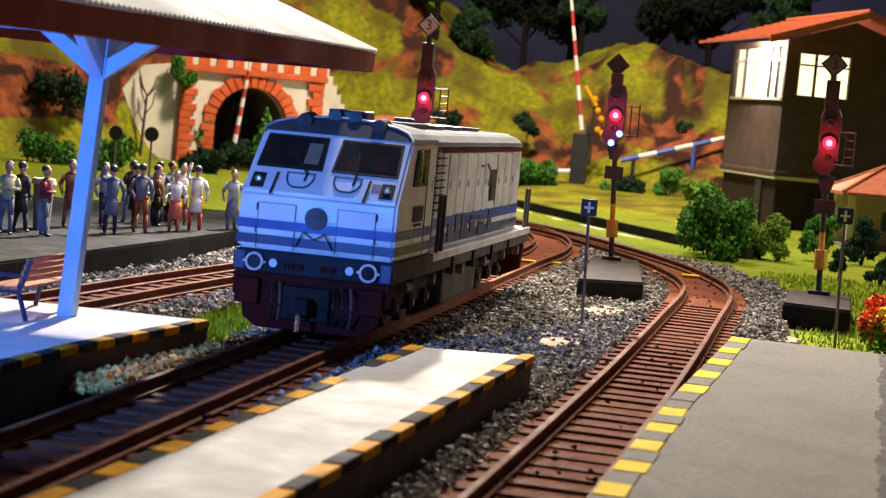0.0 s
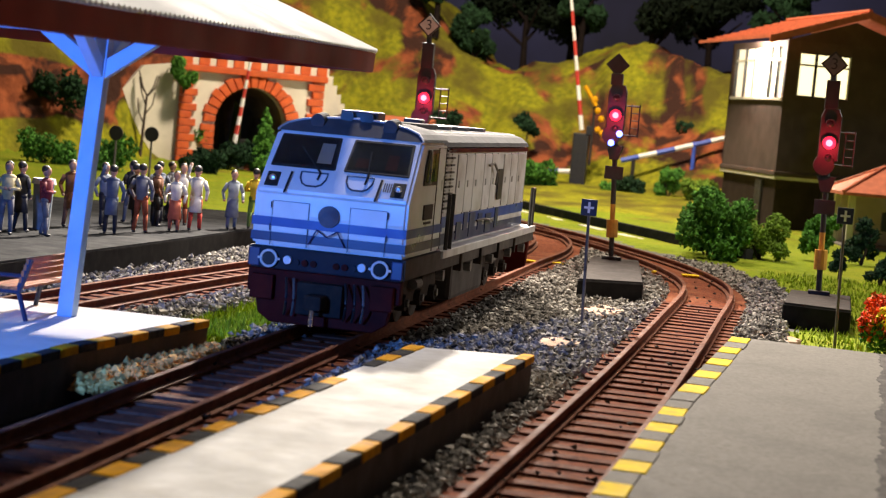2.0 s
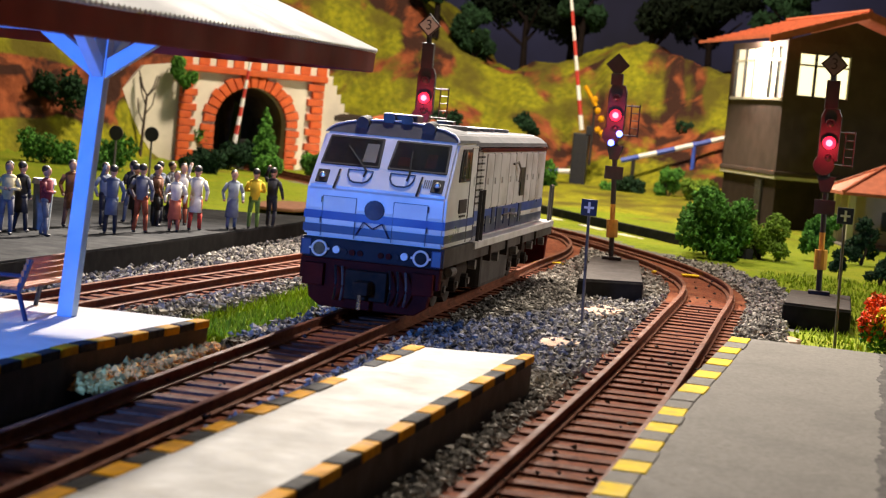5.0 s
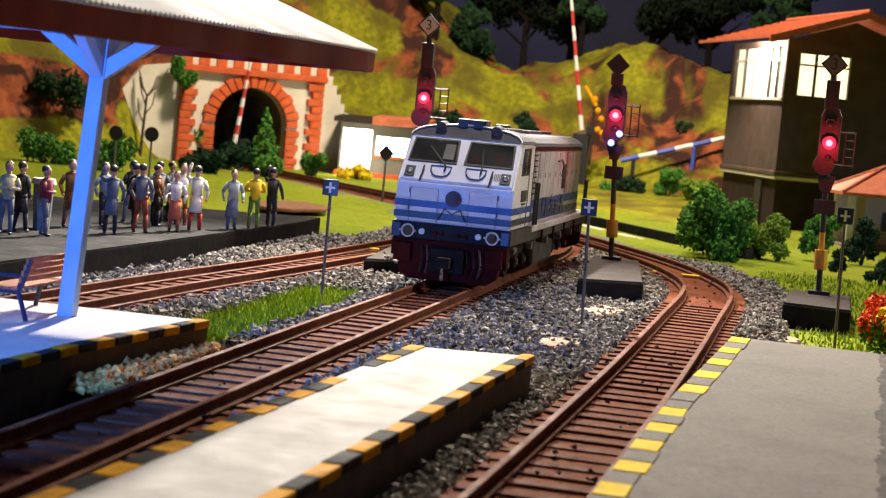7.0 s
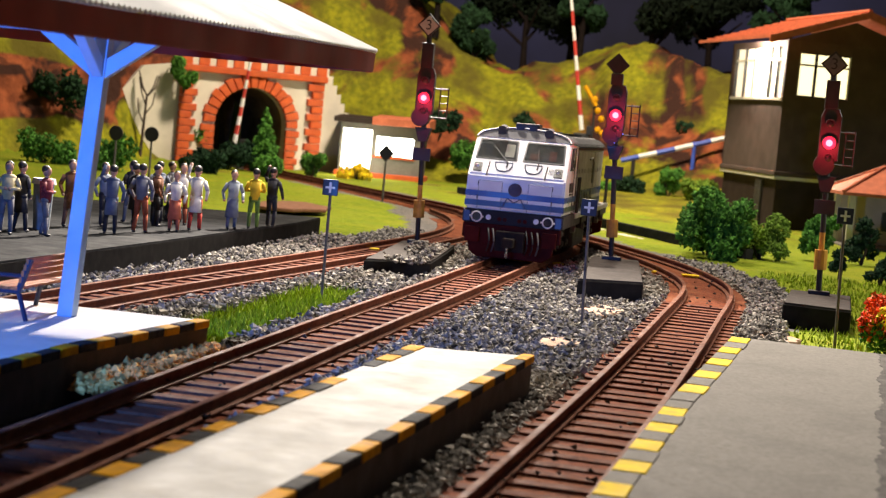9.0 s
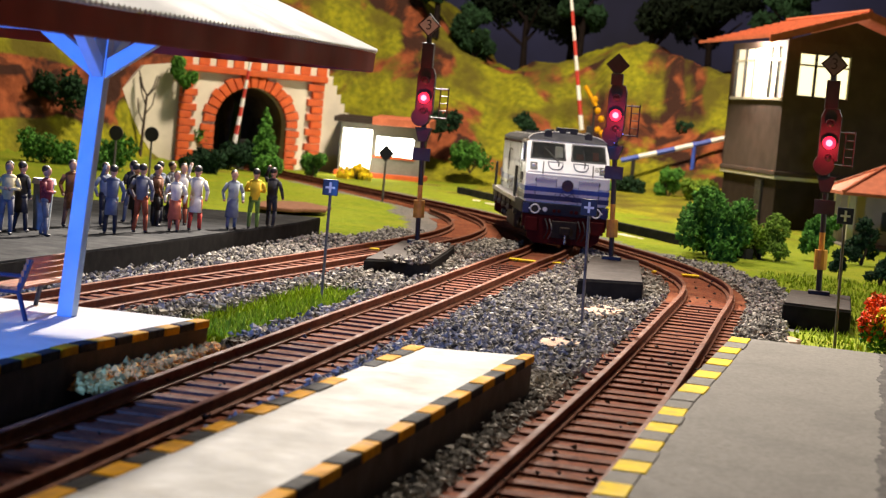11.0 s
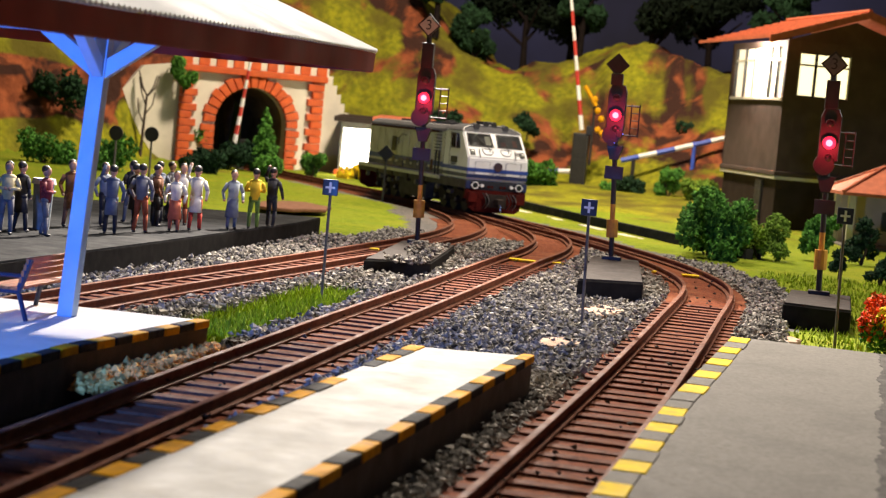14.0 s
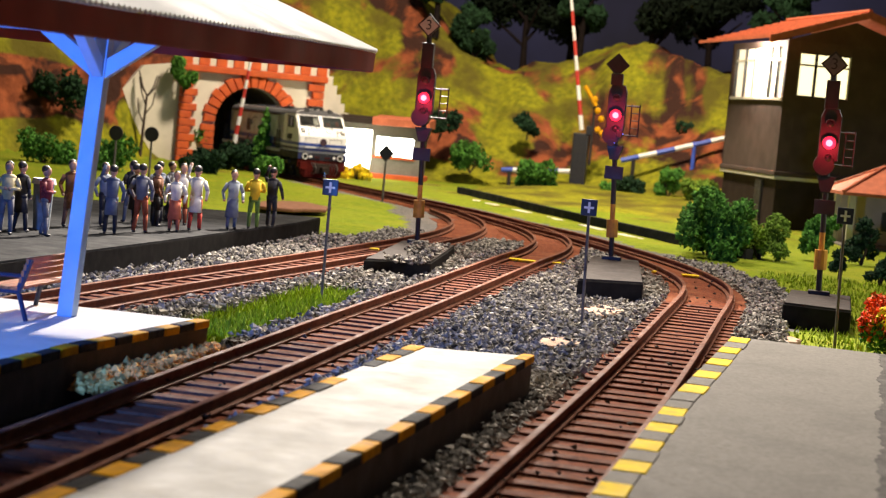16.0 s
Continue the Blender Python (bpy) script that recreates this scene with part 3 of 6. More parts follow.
# ---------------------------------------------------------------- locomotive
SILL_GREY = mat("dirty_dark_grey", (0.075, 0.066, 0.058), (0.05, 0.043, 0.038), 3, 0.7, 0.04, stain=(0.03, 0.022, 0.018), stain_size=8, spec=0.2)
DARK_BROWN = mat("dark_brown", (0.10, 0.03, 0.02), (0.07, 0.02, 0.015), 3, 0.7)


def build_locomotive():
    lo = thing("diesel_locomotive", (0, 0, 0), 0, "white diesel locomotive with blue stripes and maroon pilot plate", "locomotive")
    # front profile (y, z) of the cab, from the sill to the roof
    prof = [(2.6, 14.6), (2.0, 20.0), (2.3, 24.6), (11.9, 35.5), (33, 35.5), (33, 14.6)]
    q = prism(prof, 28.4, "x", -14.2)
    for v in q.verts:                       # the sides lean in slightly towards the roof
        if v.co.z > 34:
            v.co.x *= 0.98
    bmesh.ops.bevel(q, geom=[e for e in q.edges if abs(e.verts[0].co.x) > 8 and abs(e.verts[1].co.x) > 8], offset=0.55, segments=2, affect="EDGES")
    cab = part("cab", q, WHITE, lo, "white cab with slanted face")

    def on_face(x, z, out=0.0):
        """A point on the slanted upper face."""
        y = 2.3 + (z - 24.6) * 9.3 / 10.6
        return Vector((x, y - out * 0.75, z + out * 0.66))

    def face_plate(x0, x1, z0, z1, out, thick, inset_top=0.0, bevel=0.0):
        b = bmesh.new()
        xi = inset_top
        pts = [(x0, z0), (x1, z0), (x1 - xi, z1), (x0 + xi, z1)]
        f = [b.verts.new(on_face(x, z, out)) for x, z in pts]
        k = [b.verts.new(on_face(x, z, out - thick)) for x, z in pts]
        b.faces.new(f)
        b.faces.new(k[::-1])
        for i in range(4):
            b.faces.new((f[i], k[i], k[(i + 1) % 4], f[(i + 1) % 4]))
        bmesh.ops.recalc_face_normals(b, faces=b.faces)
        if bevel:
            bmesh.ops.bevel(b, geom=b.edges[:], offset=bevel, segments=2, affect="EDGES")
        return b
    for s in (-1, 1):
        xa, xb = sorted((s * 0.75, s * 13.0))
        part("window_gasket", face_plate(xa, xb, 29.0, 34.9, 0.16, 0.5, 0.45, 0.15), BLACK, cab, "black rubber window frame")
        w = part("windscreen", face_plate(xa + 0.4, xb - 0.4, 29.4, 34.5, 0.2, 0.3, 0.45, 0.08), CLEAR, cab, "clear windscreen")
        # flat coloured patches stand for the bright and dark view through the glass
        if s < 0:
            fits = ((-4.6, -1.9, 30.0, 33.6, TRIM, "cream patch for the bright view through the glass"), (-8.4, -6.6, 30.2, 33.4, SILL_GREY, "grey patch for the cab view behind the glass"), (-11.6, -10.4, 29.9, 33.0, SILL_GREY, "grey patch for the cab view behind the glass"))
        else:
            fits = ((8.2, 10.4, 29.9, 32.6, DARK_BROWN, "brown patch for the cab view behind the glass"), (2.6, 5.2, 29.9, 31.6, DARK_BROWN, "brown patch for the cab view behind the glass"))
        for u0, u1, w0, w1, m, lb in fits:
            part("cab_seat", face_plate(u0, u1, w0, w1, 0.17, 0.05, 0.1), m, w, lb)
        a = on_face(s * 4.4 + 1.2, 28.2, 0.4)
        q = rod(a, on_face(s * 6.5 - 1.5, 32.6, 0.5), 0.2, 5)
        rod(a, on_face(s * 4.4 + 1.0, 27.0, 0.3), 0.2, 5, bm=q)
        part("wiper", q, BLACK, cab)
        # black grab rail, half-moon step with a dark rim under each window
        xm = s * 4.3
        q = rod(on_face(s * 8.4 - 0.3, 24.2, 0.5), on_face(s * 8.4, 27.9, 0.5), 0.2, 6)
        part("grab_rail", q, BLACK, cab, "black upright grab rail")
        half = [(-2.5, 28.3), (2.5, 28.3), (2.4, 27.2), (1.8, 26.3), (0.9, 25.9), (-0.9, 25.9), (-1.8, 26.3), (-2.4, 27.2)]
        part("step_rim", tube([on_face(xm + x, z, 0.12) for x, z in half + half[:1]], 0.17, 5), DARK_BLUE_GREY, cab, "dark half-moon step rim")
        q = bmesh.new()
        inner = [on_face(xm + x * 0.9, 27.25 + (z - 27.25) * 0.85, 0.1) for x, z in half]
        face = q.faces.new([q.verts.new(p) for p in inner])
        ext = bmesh.ops.extrude_face_region(q, geom=[face])
        bmesh.ops.translate(q, vec=(0, 0.25, -0.2), verts=[v for v in ext["geom"] if isinstance(v, bmesh.types.BMVert)])
        bmesh.ops.recalc_face_normals(q, faces=q.faces)
        part("step_tray", q, WHITE, cab, "white step tray")
        if s > 0:
            for k in range(4):
                part("number_bars", face_plate(8.9 + k * 0.4, 9.1 + k * 0.4, 26.2, 27.7, 0.12, 0.2), POLE_GREY, cab, "small grey bars")
        # square marker lamps
        lamp = part("marker_lamp", face_plate(s * 11.7 - 1.25, s * 11.7 + 1.25, 25.4, 27.9, 0.2, 0.5, 0.05, 0.1), BLACK, cab, "square black lamp frame")
        part("lens", ball(on_face(s * 11.7, 26.65, 0.2), 0.75, 2, (1, 0.5, 1)), STEEL, lamp, "clear lens")
        # nose doors: raised panels on the vertical nose
        xd = s * 7.2
        part("nose_door", box(xd - 3.4, xd + 3.4, 1.95, 2.4, 17.3, 22.9, 0.04), WHITE, cab, "white nose door")
        part("door_seam", tube([(xd - 3.4, 1.9, 14.9), (xd - 3.4, 1.85, 22.9), (xd + 3.4, 1.85, 22.9), (xd + 3.4, 1.9, 14.9)], 0.075, 4), DARK_BLUE_GREY, cab, "dark door seam")
        for dz in (17.5, 21.5):
            part("hinge", rod((xd + s * 3.6, 1.7, dz), (xd + s * 3.6, 1.7, dz + 1.2), 0.11, 5), DARK_BLUE_GREY, cab)
        # round cowled lamps on the roof
        q = rod((s * 6.9, 13.4, 37.6), (s * 6.9, 17.5, 38.0), 1.35, 16)
        rod((s * 6.9, 16.5, 34.6), (s * 6.9, 16.9, 37.0), 0.5, 6, bm=q)
        part("number_disc", q, ROOF_GREY, cab, "round grey lamp cover")
    part("emblem", rod((0, 1.4, 20.9), (0, 2.2, 20.9), 1.95, 28), EMBLEM, cab, "round dark emblem")
    q = bmesh.new()
    for s in (-1, 1):
        rod((0, 1.2, 17.2), (s * 1.9, 1.2, 18.4), 0.13, 5, bm=q)
        rod((s * 1.9, 1.2, 18.4), (s * 3.4, 1.4, 15.6), 0.13, 5, bm=q)
    part("hose_bracket", q, NAVY, cab)
    # stripes: thin sheets that wrap the nose and run back along the cab
    for z0, z1, m, nm in ((18.3, 19.9, BLUE, "blue stripe"), (15.6, 17.2, NAVY, "navy stripe")):
        q = box(-14.0, 14.0, 1.84 if z0 > 16 else 1.98, 2.9, z0, z1)
        for s in (-1, 1):
            box(s * 14.0, s * 14.3, 2.0, 33.2, z0, z1, bm=q)
        part("stripe", q, m, cab, nm)
    # roof kit: horn box and two hooded horns, low hatch
    part("horn_box", box(-3.6, 3.6, 17, 23, 37.9, 40.2, 0.4), BLACK, cab)
    for s in (-1, 1):
        part("horn", rod((s * 1.9, 15.4, 38.9), (s * 1.9, 19, 38.9), 1.25, 14, 0.7), BLACK, cab, "round black horn mouth")
    # arched grey roof whose front edge follows the slanted face
    arch = [(14.0, 35.45), (13.7, 36.0), (12.6, 36.9), (10.2, 37.7), (6.5, 38.3), (2.2, 38.6)]
    arch = [(-x, z) for x, z in arch] + [(x, z) for x, z in arch[::-1]]
    q = prism(arch, 21.4, "y", 12.0)
    for v in q.verts:
        if v.co.y < 13:
            v.co.y += (v.co.z - 35.45) * 1.25
    part("cab_roof", q, ROOF_GREY, cab, "arched grey cab roof")
    part("roof_drip", tube([(x * 0.985, 11.75 + (z - 35.45) * 1.25, z + 0.05) for x, z in arch], 0.22, 5), LOCO_GREY, cab, "thin rain gutter over the windows")
    # cab sides
    for s in (-1, 1):
        part("side_window_frame", prism([(13.0, 27.6), (13.9, 31.0), (15.6, 34.3), (23.6, 34.3), (23.6, 27.6)], 0.4, "x", s * 14.0 - (0.4 if s < 0 else -0.02), 0.1), BLACK, cab)
        part("side_window", prism([(13.9, 28.3), (14.7, 31.0), (15.8, 33.2), (16.6, 33.6), (16.6, 28.3)], 0.15, "x", s * 14.38 - (0.15 if s < 0 else 0)), LOCO_GLASS, cab, "dark quarter window")
        for a, b in ((17.4, 19.9), (20.5, 22.9)):
            part("side_window", box(s * 14.38, s * 14.55, a, b, 28.3, 33.6), LOCO_GLASS, cab, "dark side window")
        part("window_bar", box(s * 14.38, s * 14.75, 16.65, 17.2, 27.9, 34.0, 0.05), STEEL, cab, "bright window bar")
        part("door_seam", tube([(s * 14.25, 24.6, 15), (s * 14.25, 24.6, 34.5), (s * 14.2, 31.6, 34.5), (s * 14.25, 31.6, 15)], 0.1, 4), SILL_GREY, cab, "dark door seam")
        part("number_panel", box(s * 14.1, s * 14.4, 15, 22.5, 21.2, 24.0, 0.05), SILL_GREY, cab, "small grey plate")
        part("number_bars", box(s * 14.1, s * 14.4, 16, 21.5, 20.4, 20.8), SILL_GREY, cab)
    # hood behind the cab
    q = prism([(-12.3, 14.6), (12.3, 14.6), (12.3, 33.6), (11.6, 35.2), (8.6, 37.3), (-8.6, 37.3), (-11.6, 35.2), (-12.3, 33.6)], 108, "y", 33.0)
    hood = part("hood", q, LOCO_GREY, lo, "pale grey engine hood with weathered doors")
    part("hood_roof", prism([(-12.7, 34.6), (-12.3, 35.5), (-10.6, 36.7), (-7.6, 37.5), (7.6, 37.5), (10.6, 36.7), (12.3, 35.5), (12.7, 34.6)], 107.0, "y", 33.4), ROOF_GREY, hood, "grey roof")
    part("roof_hatch", box(-6, 6, 38, 60, 37.5, 38.6, 0.3), ROOF_GREY, hood)
    for y in (72, 92, 112):
        part("fan", rod((0, y, 37.4), (0, y, 38.3), 6.4, 24), DARK_BLUE_GREY, hood, "round roof fan")
    part("exhaust", box(-2, 2, 62, 65, 37.4, 39.4, 0.3), BLACK, hood)
    for s in (-1, 1):
        for z0, z1, m, nm in ((18.4, 20.6, BLUE, "blue stripe"), (15.0, 17.2, NAVY, "navy stripe")):
            part("stripe", box(s * 12.2, s * 12.42, 33.2, 141, z0, z1), m, hood, nm)
        # two columns of dark louvre slots behind the cab
        for y in (40.6, 45.0):
            for k in range(18):
                part("louvre", box(s * 12.3, s * 12.75, y, y + 3.2, 21.4 + k * 0.72, 21.78 + k * 0.72), BLACK if k % 2 else LOCO_GREY, hood)
        for y, wide in ((52.6, 8.6), (61.8, 8.6), (71.0, 11.0), (82.6, 8.6), (91.8, 7.0), (108.0, 9.0), (117.6, 9.0), (127.2, 10.6)):
            part("hood_door", box(s * 12.25, s * 12.55, y, y + wide, 20.9, 33.0, 0.12), LOCO_GREY, hood)
            part("door_gap", box(s * 12.28, s * 12.42, y + wide + 0.05, y + wide + 0.5, 20.4, 33.2), SILL_GREY, hood, "dark gap between doors")
            part("handle", rod((s * 12.8, y + 1.2, 26.2), (s * 12.8, y + 1.2, 27.6), 0.14, 5), LOCO_GREY, hood)
        # dark lettering blocks over the stripes, a filler cap and pipework
        for y, wide, z0, z1 in ((56, 5.0, 15.4, 19.0), (63.5, 4.0, 17.0, 20.8), (70, 6.5, 15.4, 20.4), (80, 5.0, 16.4, 20.0), (89, 7.0, 15.4, 19.6), (101, 4.0, 16.0, 20.6)):
            part("lettering_bar", box(s * 12.4, s * 12.6, y, y + wide, z0, z1), NAVY, hood, "dark lettering block")
        part("maker_plate", box(s * 12.4, s * 12.62, 49.4, 52, 16.2, 21.0), DARK_BROWN, hood, "small brown plate")
        part("pipe", tube([(s * 13.0, 86, 30.5), (s * 13.4, 90, 31.0), (s * 13.4, 95, 29.0), (s * 13.0, 96, 26.0)], 0.28, 6), POLE_GREY, hood, "grey pipe bend")
        part("pipe", tube([(s * 13.0, 76, 18.6), (s * 13.5, 82, 18.9), (s * 13.5, 92, 18.2), (s * 13.0, 96, 17.6)], 0.25, 6), POLE_GREY, hood, "grey pipe bend")
        for y in (52, 74, 96, 118):
            part("step_bracket", box(s * 13.4, s * 15.1, y, y + 1.0, 9.4, 12.9, 0.1), BOGIE, lo)
        for y in (36, 64, 90, 114, 134):
            part("air_tank_cap", rod((s * 13.4, y, 9.6), (s * 14.9, y, 9.6), 1.1, 10), POLE_GREY, lo)
        part("grille", box(s * 12.6, s * 12.8, 100, 106, 22.5, 29.5), BLACK, hood, "dark radiator opening")
        # the signals' red reflection on the roof edge, built as a maroon strip
        part("red_band", box(s * 12.25, s * 12.75, 44, 139, 33.5, 34.3), MAROON, hood)
        # walkway handrails: tall ones at the cab door and at the rear
        for y in (36.5, 40.5):
            part("handrail", rod((s * 14.6, y, 14.5), (s * 14.6, y, 25.5), 0.42, 6), BLACK, lo)
        for y in (143.2, 147.4):
            part("handrail", rod((s * 14.2, y, 14.5), (s * 14.2, y, 24.0), 0.42, 6), BLACK, lo)
        part("handrail", rod((s * 14.2, 143.2, 24.0), (s * 14.2, 147.4, 24.0), 0.42, 6), BLACK, lo)
    part("deck", box(-15.0, 15.0, 33, 149, 13.0, 14.6, 0.2), LOCO_GREY, lo, "pale grey walkway deck")
    part("sill", box(-14.6, 14.6, 2.4, 149, 10.8, 14.55, 0.2), SILL_GREY, lo, "grey side sill")
    # front: dark lamp band, pilot, coupler, hoses
    band = part("lamp_band", box(-14.0, 14.0, 1.9, 6, 10.6, 14.5, 0.3), BAND_BLACK, lo, "dark lamp band")
    for s in (-1, 1):
        ring = [(s * 10.3 + 1.45 * math.cos(k * math.pi / 10), 1.0, 12.5 + 1.45 * math.sin(k * math.pi / 10)) for k in range(21)]
        q = tube(ring, 0.24, 6)
        for u in (-1, 1):
            rod((s * 10.3 + u * 1.5, 1.0, 12.5), (s * 10.3 + u * 2.0, 1.2, 12.5), 0.25, 6, bm=q)
        h = part("headlight", q, WHITE, band, "round headlight with pale rim")
        part("lens", rod((s * 10.3, 1.05, 12.5), (s * 10.3, 2.4, 12.5), 1.4, 20), LOCO_GLASS, h, "dark glass lens")
        part("tail_lamp", rod((s * 6.9, 1.1, 12.5), (s * 6.9, 2.2, 12.5), 0.75, 14), WHITE, band, "small white lamp")
        for x in (2.1, 3.7, 5.3):
            part("lamp_boss", rod((s * x, 1.4, 12.2), (s * x, 2.2, 12.2), 0.6, 12), MAROON if x < 5 else BAND_BLACK, band)
        part("band_end", box(s * 12.2, s * 14.3, 1.6, 6, 10.9, 14.2, 0.2), NAVY, band, "navy end block")
    q = prism([(-14.2, 10.6), (14.2, 10.6), (14.2, 6.4), (12.6, 6.2), (12.0, 2.6), (9.6, 1.0), (-9.6, 1.0), (-12.0, 2.6), (-12.6, 6.2), (-14.2, 6.4)], 2.2, "y", 2.0, 0.2)
    pilot = part("pilot", q, MAROON, lo, "maroon pilot plate")
    for s in (-1, 1):
        part("buffer_step", box(s * 9.0, s * 13.2, 0.4, 2.6, 5.2, 9.6, 0.2), MAROON, pilot)
    part("drawgear", box(-4.2, 4.2, -0.6, 2.4, 3.2, 9.0, 0.3), BOGIE, pilot)
    q = box(-1.6, 1.6, -5.0, 0.5, 4.6, 7.2, 0.4)
    cp = part("coupler", q, BOGIE, pilot, "dark knuckle coupler")
    part("coupler_pin", rod((0, -4.8, 1.8), (0, -4.4, 5.8), 0.42, 8), STEEL, cp, "bright coupler pin")
    for x in (-6.6, -5.2, 4.4, 6.0, 7.6):
        q = tube([(x + 0.9 * math.sin(u * 3), 0.6 - 2.2 * math.sin(u * 3.1), 9.4 - 6.6 * u) for u in [k / 8 for k in range(9)]], 0.24)
        part("brake_hose", q, POLE_GREY if int(x) % 2 else BLACK, pilot)
    part("rear_pilot", prism([(-14, 12), (14, 12), (13.5, 4), (9, 2), (-9, 2), (-13.5, 4)], 2, "y", 146.5, 0.2), MAROON, lo, "maroon pilot plate")
    part("fuel_tank", box(-12.5, 12.5, 56, 92, 2.6, 10.8, 1.0), SILL_GREY, lo, "dark grey fuel tank")
    wheels = []
    for y in (32, 113):
        bg = part("bogie", box(-6.0, 6.0, y - 19, y + 19, 4.5, 9.0, 0.5), BOGIE, lo, "black six-wheel bogie")
        for s in (-1, 1):
            part("side_frame", prism([(y - 19, 8), (y - 16, 9.6), (y - 7, 9.6), (y - 4, 7.5), (y + 4, 7.5), (y + 7, 9.6), (y + 16, 9.6), (y + 19, 8), (y + 17, 4.5), (y - 17, 4.5)], 1.6, "x", s * 9.6 - 0.8, 0.2), BOGIE, bg)
            for k in (-13, 0, 13):
                part("axle_box", rod((s * 9.5, y + k, 5.2), (s * 11.6, y + k, 5.2), 1.6, 12), BOGIE, bg)
                part("axle_cap", rod((s * 11.5, y + k, 5.2), (s * 12.1, y + k, 5.2), 0.8, 10), POLE_GREY, bg)
            part("brake_cylinder", rod((s * 11.2, y - 7, 8.2), (s * 11.2, y - 2, 8.2), 1.0, 10), POLE_GREY, bg)
        for k in (-13, 0, 13):
            w = new("wheelset")
            w.empty_display_size = 0.004
            w.parent = lo
            w.matrix_local = pose(0, (y + k) * MM, 5.2 * MM)
            for s in (-1, 1):
                q = rod((s * 5.4, 0, 0), (s * 7.2, 0, 0), 5.2, 24)
                rod((s * 5.0, 0, 0), (s * 5.5, 0, 0), 5.9, 24, bm=q)
                part("wheel", q, WHEEL_STEEL, w)
            part("axle", rod((-6, 0, 0), (6, 0, 0), 0.8, 8), BOGIE, w)
            wheels.append((w, y + k))
    return lo, wheels


locomotive, wheelsets = build_locomotive()


# ---------------------------------------------------------------- signals and signs
def text_mesh(txt, size, material, parent, m, name="lettering"):
    cu = bpy.data.curves.new("letters", "FONT")
    cu.body, cu.size, cu.align_x, cu.align_y, cu.extrude = txt, size * MM, "CENTER", "CENTER", 0.05 * MM
    tmp = bpy.data.objects.new("tmp", cu)
    scene.collection.objects.link(tmp)
    me = bpy.data.meshes.new_from_object(tmp.evaluated_get(bpy.context.evaluated_depsgraph_get()))
    bpy.data.objects.remove(tmp)
    me.materials.append(material)
    ob = new(name, me)
    ob.parent, ob.matrix_local = parent, m
    return ob


def build_signal(x, y, lean, dia, red, board_white, plinth, label, blue=(), top=2.2):
    """Heights are above the rails; the mast stands on a long plinth whose corners are given in plan."""
    s = thing("railway_signal", (x, y, 0), 0, label, "signal", "red station signals")
    # one plinth in two tones: shaded sides near black, lit top grey
    part("base", prism([(px - x, py - y) for px, py in plinth], top + 4.4, "z", -4.4, 0.3), SIDE_BLACK, s, "plinth, its side shade put in as black")
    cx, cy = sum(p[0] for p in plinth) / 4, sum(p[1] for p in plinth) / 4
    part("plinth_top", prism([(px - x + (cx - px) * 0.03, py - y + (cy - py) * 0.02) for px, py in plinth], 0.45, "z", top - 0.05, 0.1), PLINTH_TOP, s, "grey plinth top, lighter than the sides")
    part("foot", box(-2.8, 2.8, -1.6, 1.6, top + 0.3, top + 1.4, 0.2), BLACK, s)

    def L(zz):
        return lean * zz
    for z0, z1, r, m in ((top + 0.8, 9.2, 0.75, SIGNAL_BLACK), (9.2, 14.4, 1.7, SIGNAL_YELLOW), (14.4, 19.0, 0.75, SIGNAL_YELLOW), (19.0, red - 11, 0.75, SIGNAL_BLACK), (red - 11, dia, 0.8, SIGNAL_BLACK)):
        part("mast", rod((L(z0), 0, z0), (L(z1), 0, z1), r, 12), m, s)
    zp = red - 16.8
    part("route_plate", box(L(zp) - 2.7, L(zp) + 2.7, -1.6, -1.0, zp - 1.9, zp + 1.9, 0.1), SIGNAL_BLACK, s, "dark plate")
    zb = red - 8.8
    part("bracket", prism([(L(zb) - 1.2, zb - 4.2), (L(zb) + 1.2, zb - 4.2), (L(zb) + 2.5, zb), (L(zb) - 2.5, zb)], 2.2, "y", -1.1, 0.1), SIGNAL_BLACK, s)
    zc = red + 0.4
    c = L(zc)
    shape = [(c - 2.7, zc - 5.2), (c - 2.7, zc + 6.6), (c - 1.9, zc + 8.6), (c + 1.9, zc + 8.6), (c + 2.7, zc + 6.6), (c + 2.7, zc - 5.2)]
    head = part("signal_head", prism(shape, 2.0, "y", -1.6, 0.2), SIGNAL_BLACK, s, "black signal head with clipped corners")
    part("lower_drum", rod((c - 0.8, -2.2, zc - 6.2), (c - 0.8, 1.2, zc - 6.2), 2.7, 20), SIGNAL_BLACK, s, "black round drum below the head")
    part("upper_case", box(L(zc + 12) - 1.75, L(zc + 12) + 1.75, -1.5, 1.0, zc + 8.4, min(dia - 2.5, zc + 16), 0.25), SIGNAL_BLACK, s)
    for zz, on in ((red + 5.0, 0), (red, 1), (red - 4.0, 0)):
        rim = part("lamp_rim", rod((L(zz), -1.5, zz), (L(zz), -2.3, zz), 1.75 if on else 1.2, 20), SIGNAL_BLACK, head)
        # the lit lens glows wide and red, standing for its halo too
        part("lens", ball((L(zz), -2.2, zz), 1.7 if on else 0.9, 3, (1, 0.5, 1)), RED_DIM if on else LOCO_GLASS, rim, "lit red lamp" if on else "dark lamp")
        if on:
            part("lamp_core", ball((L(zz), -2.75, zz), 0.95, 3, (1, 0.5, 1)), RED_GLOW, rim, "glaring lamp core")
        q, rh = bmesh.new(), 1.95 if on else 1.35
        for k in range(9):
            a0, a1 = math.pi * k / 9, math.pi * (k + 1) / 9
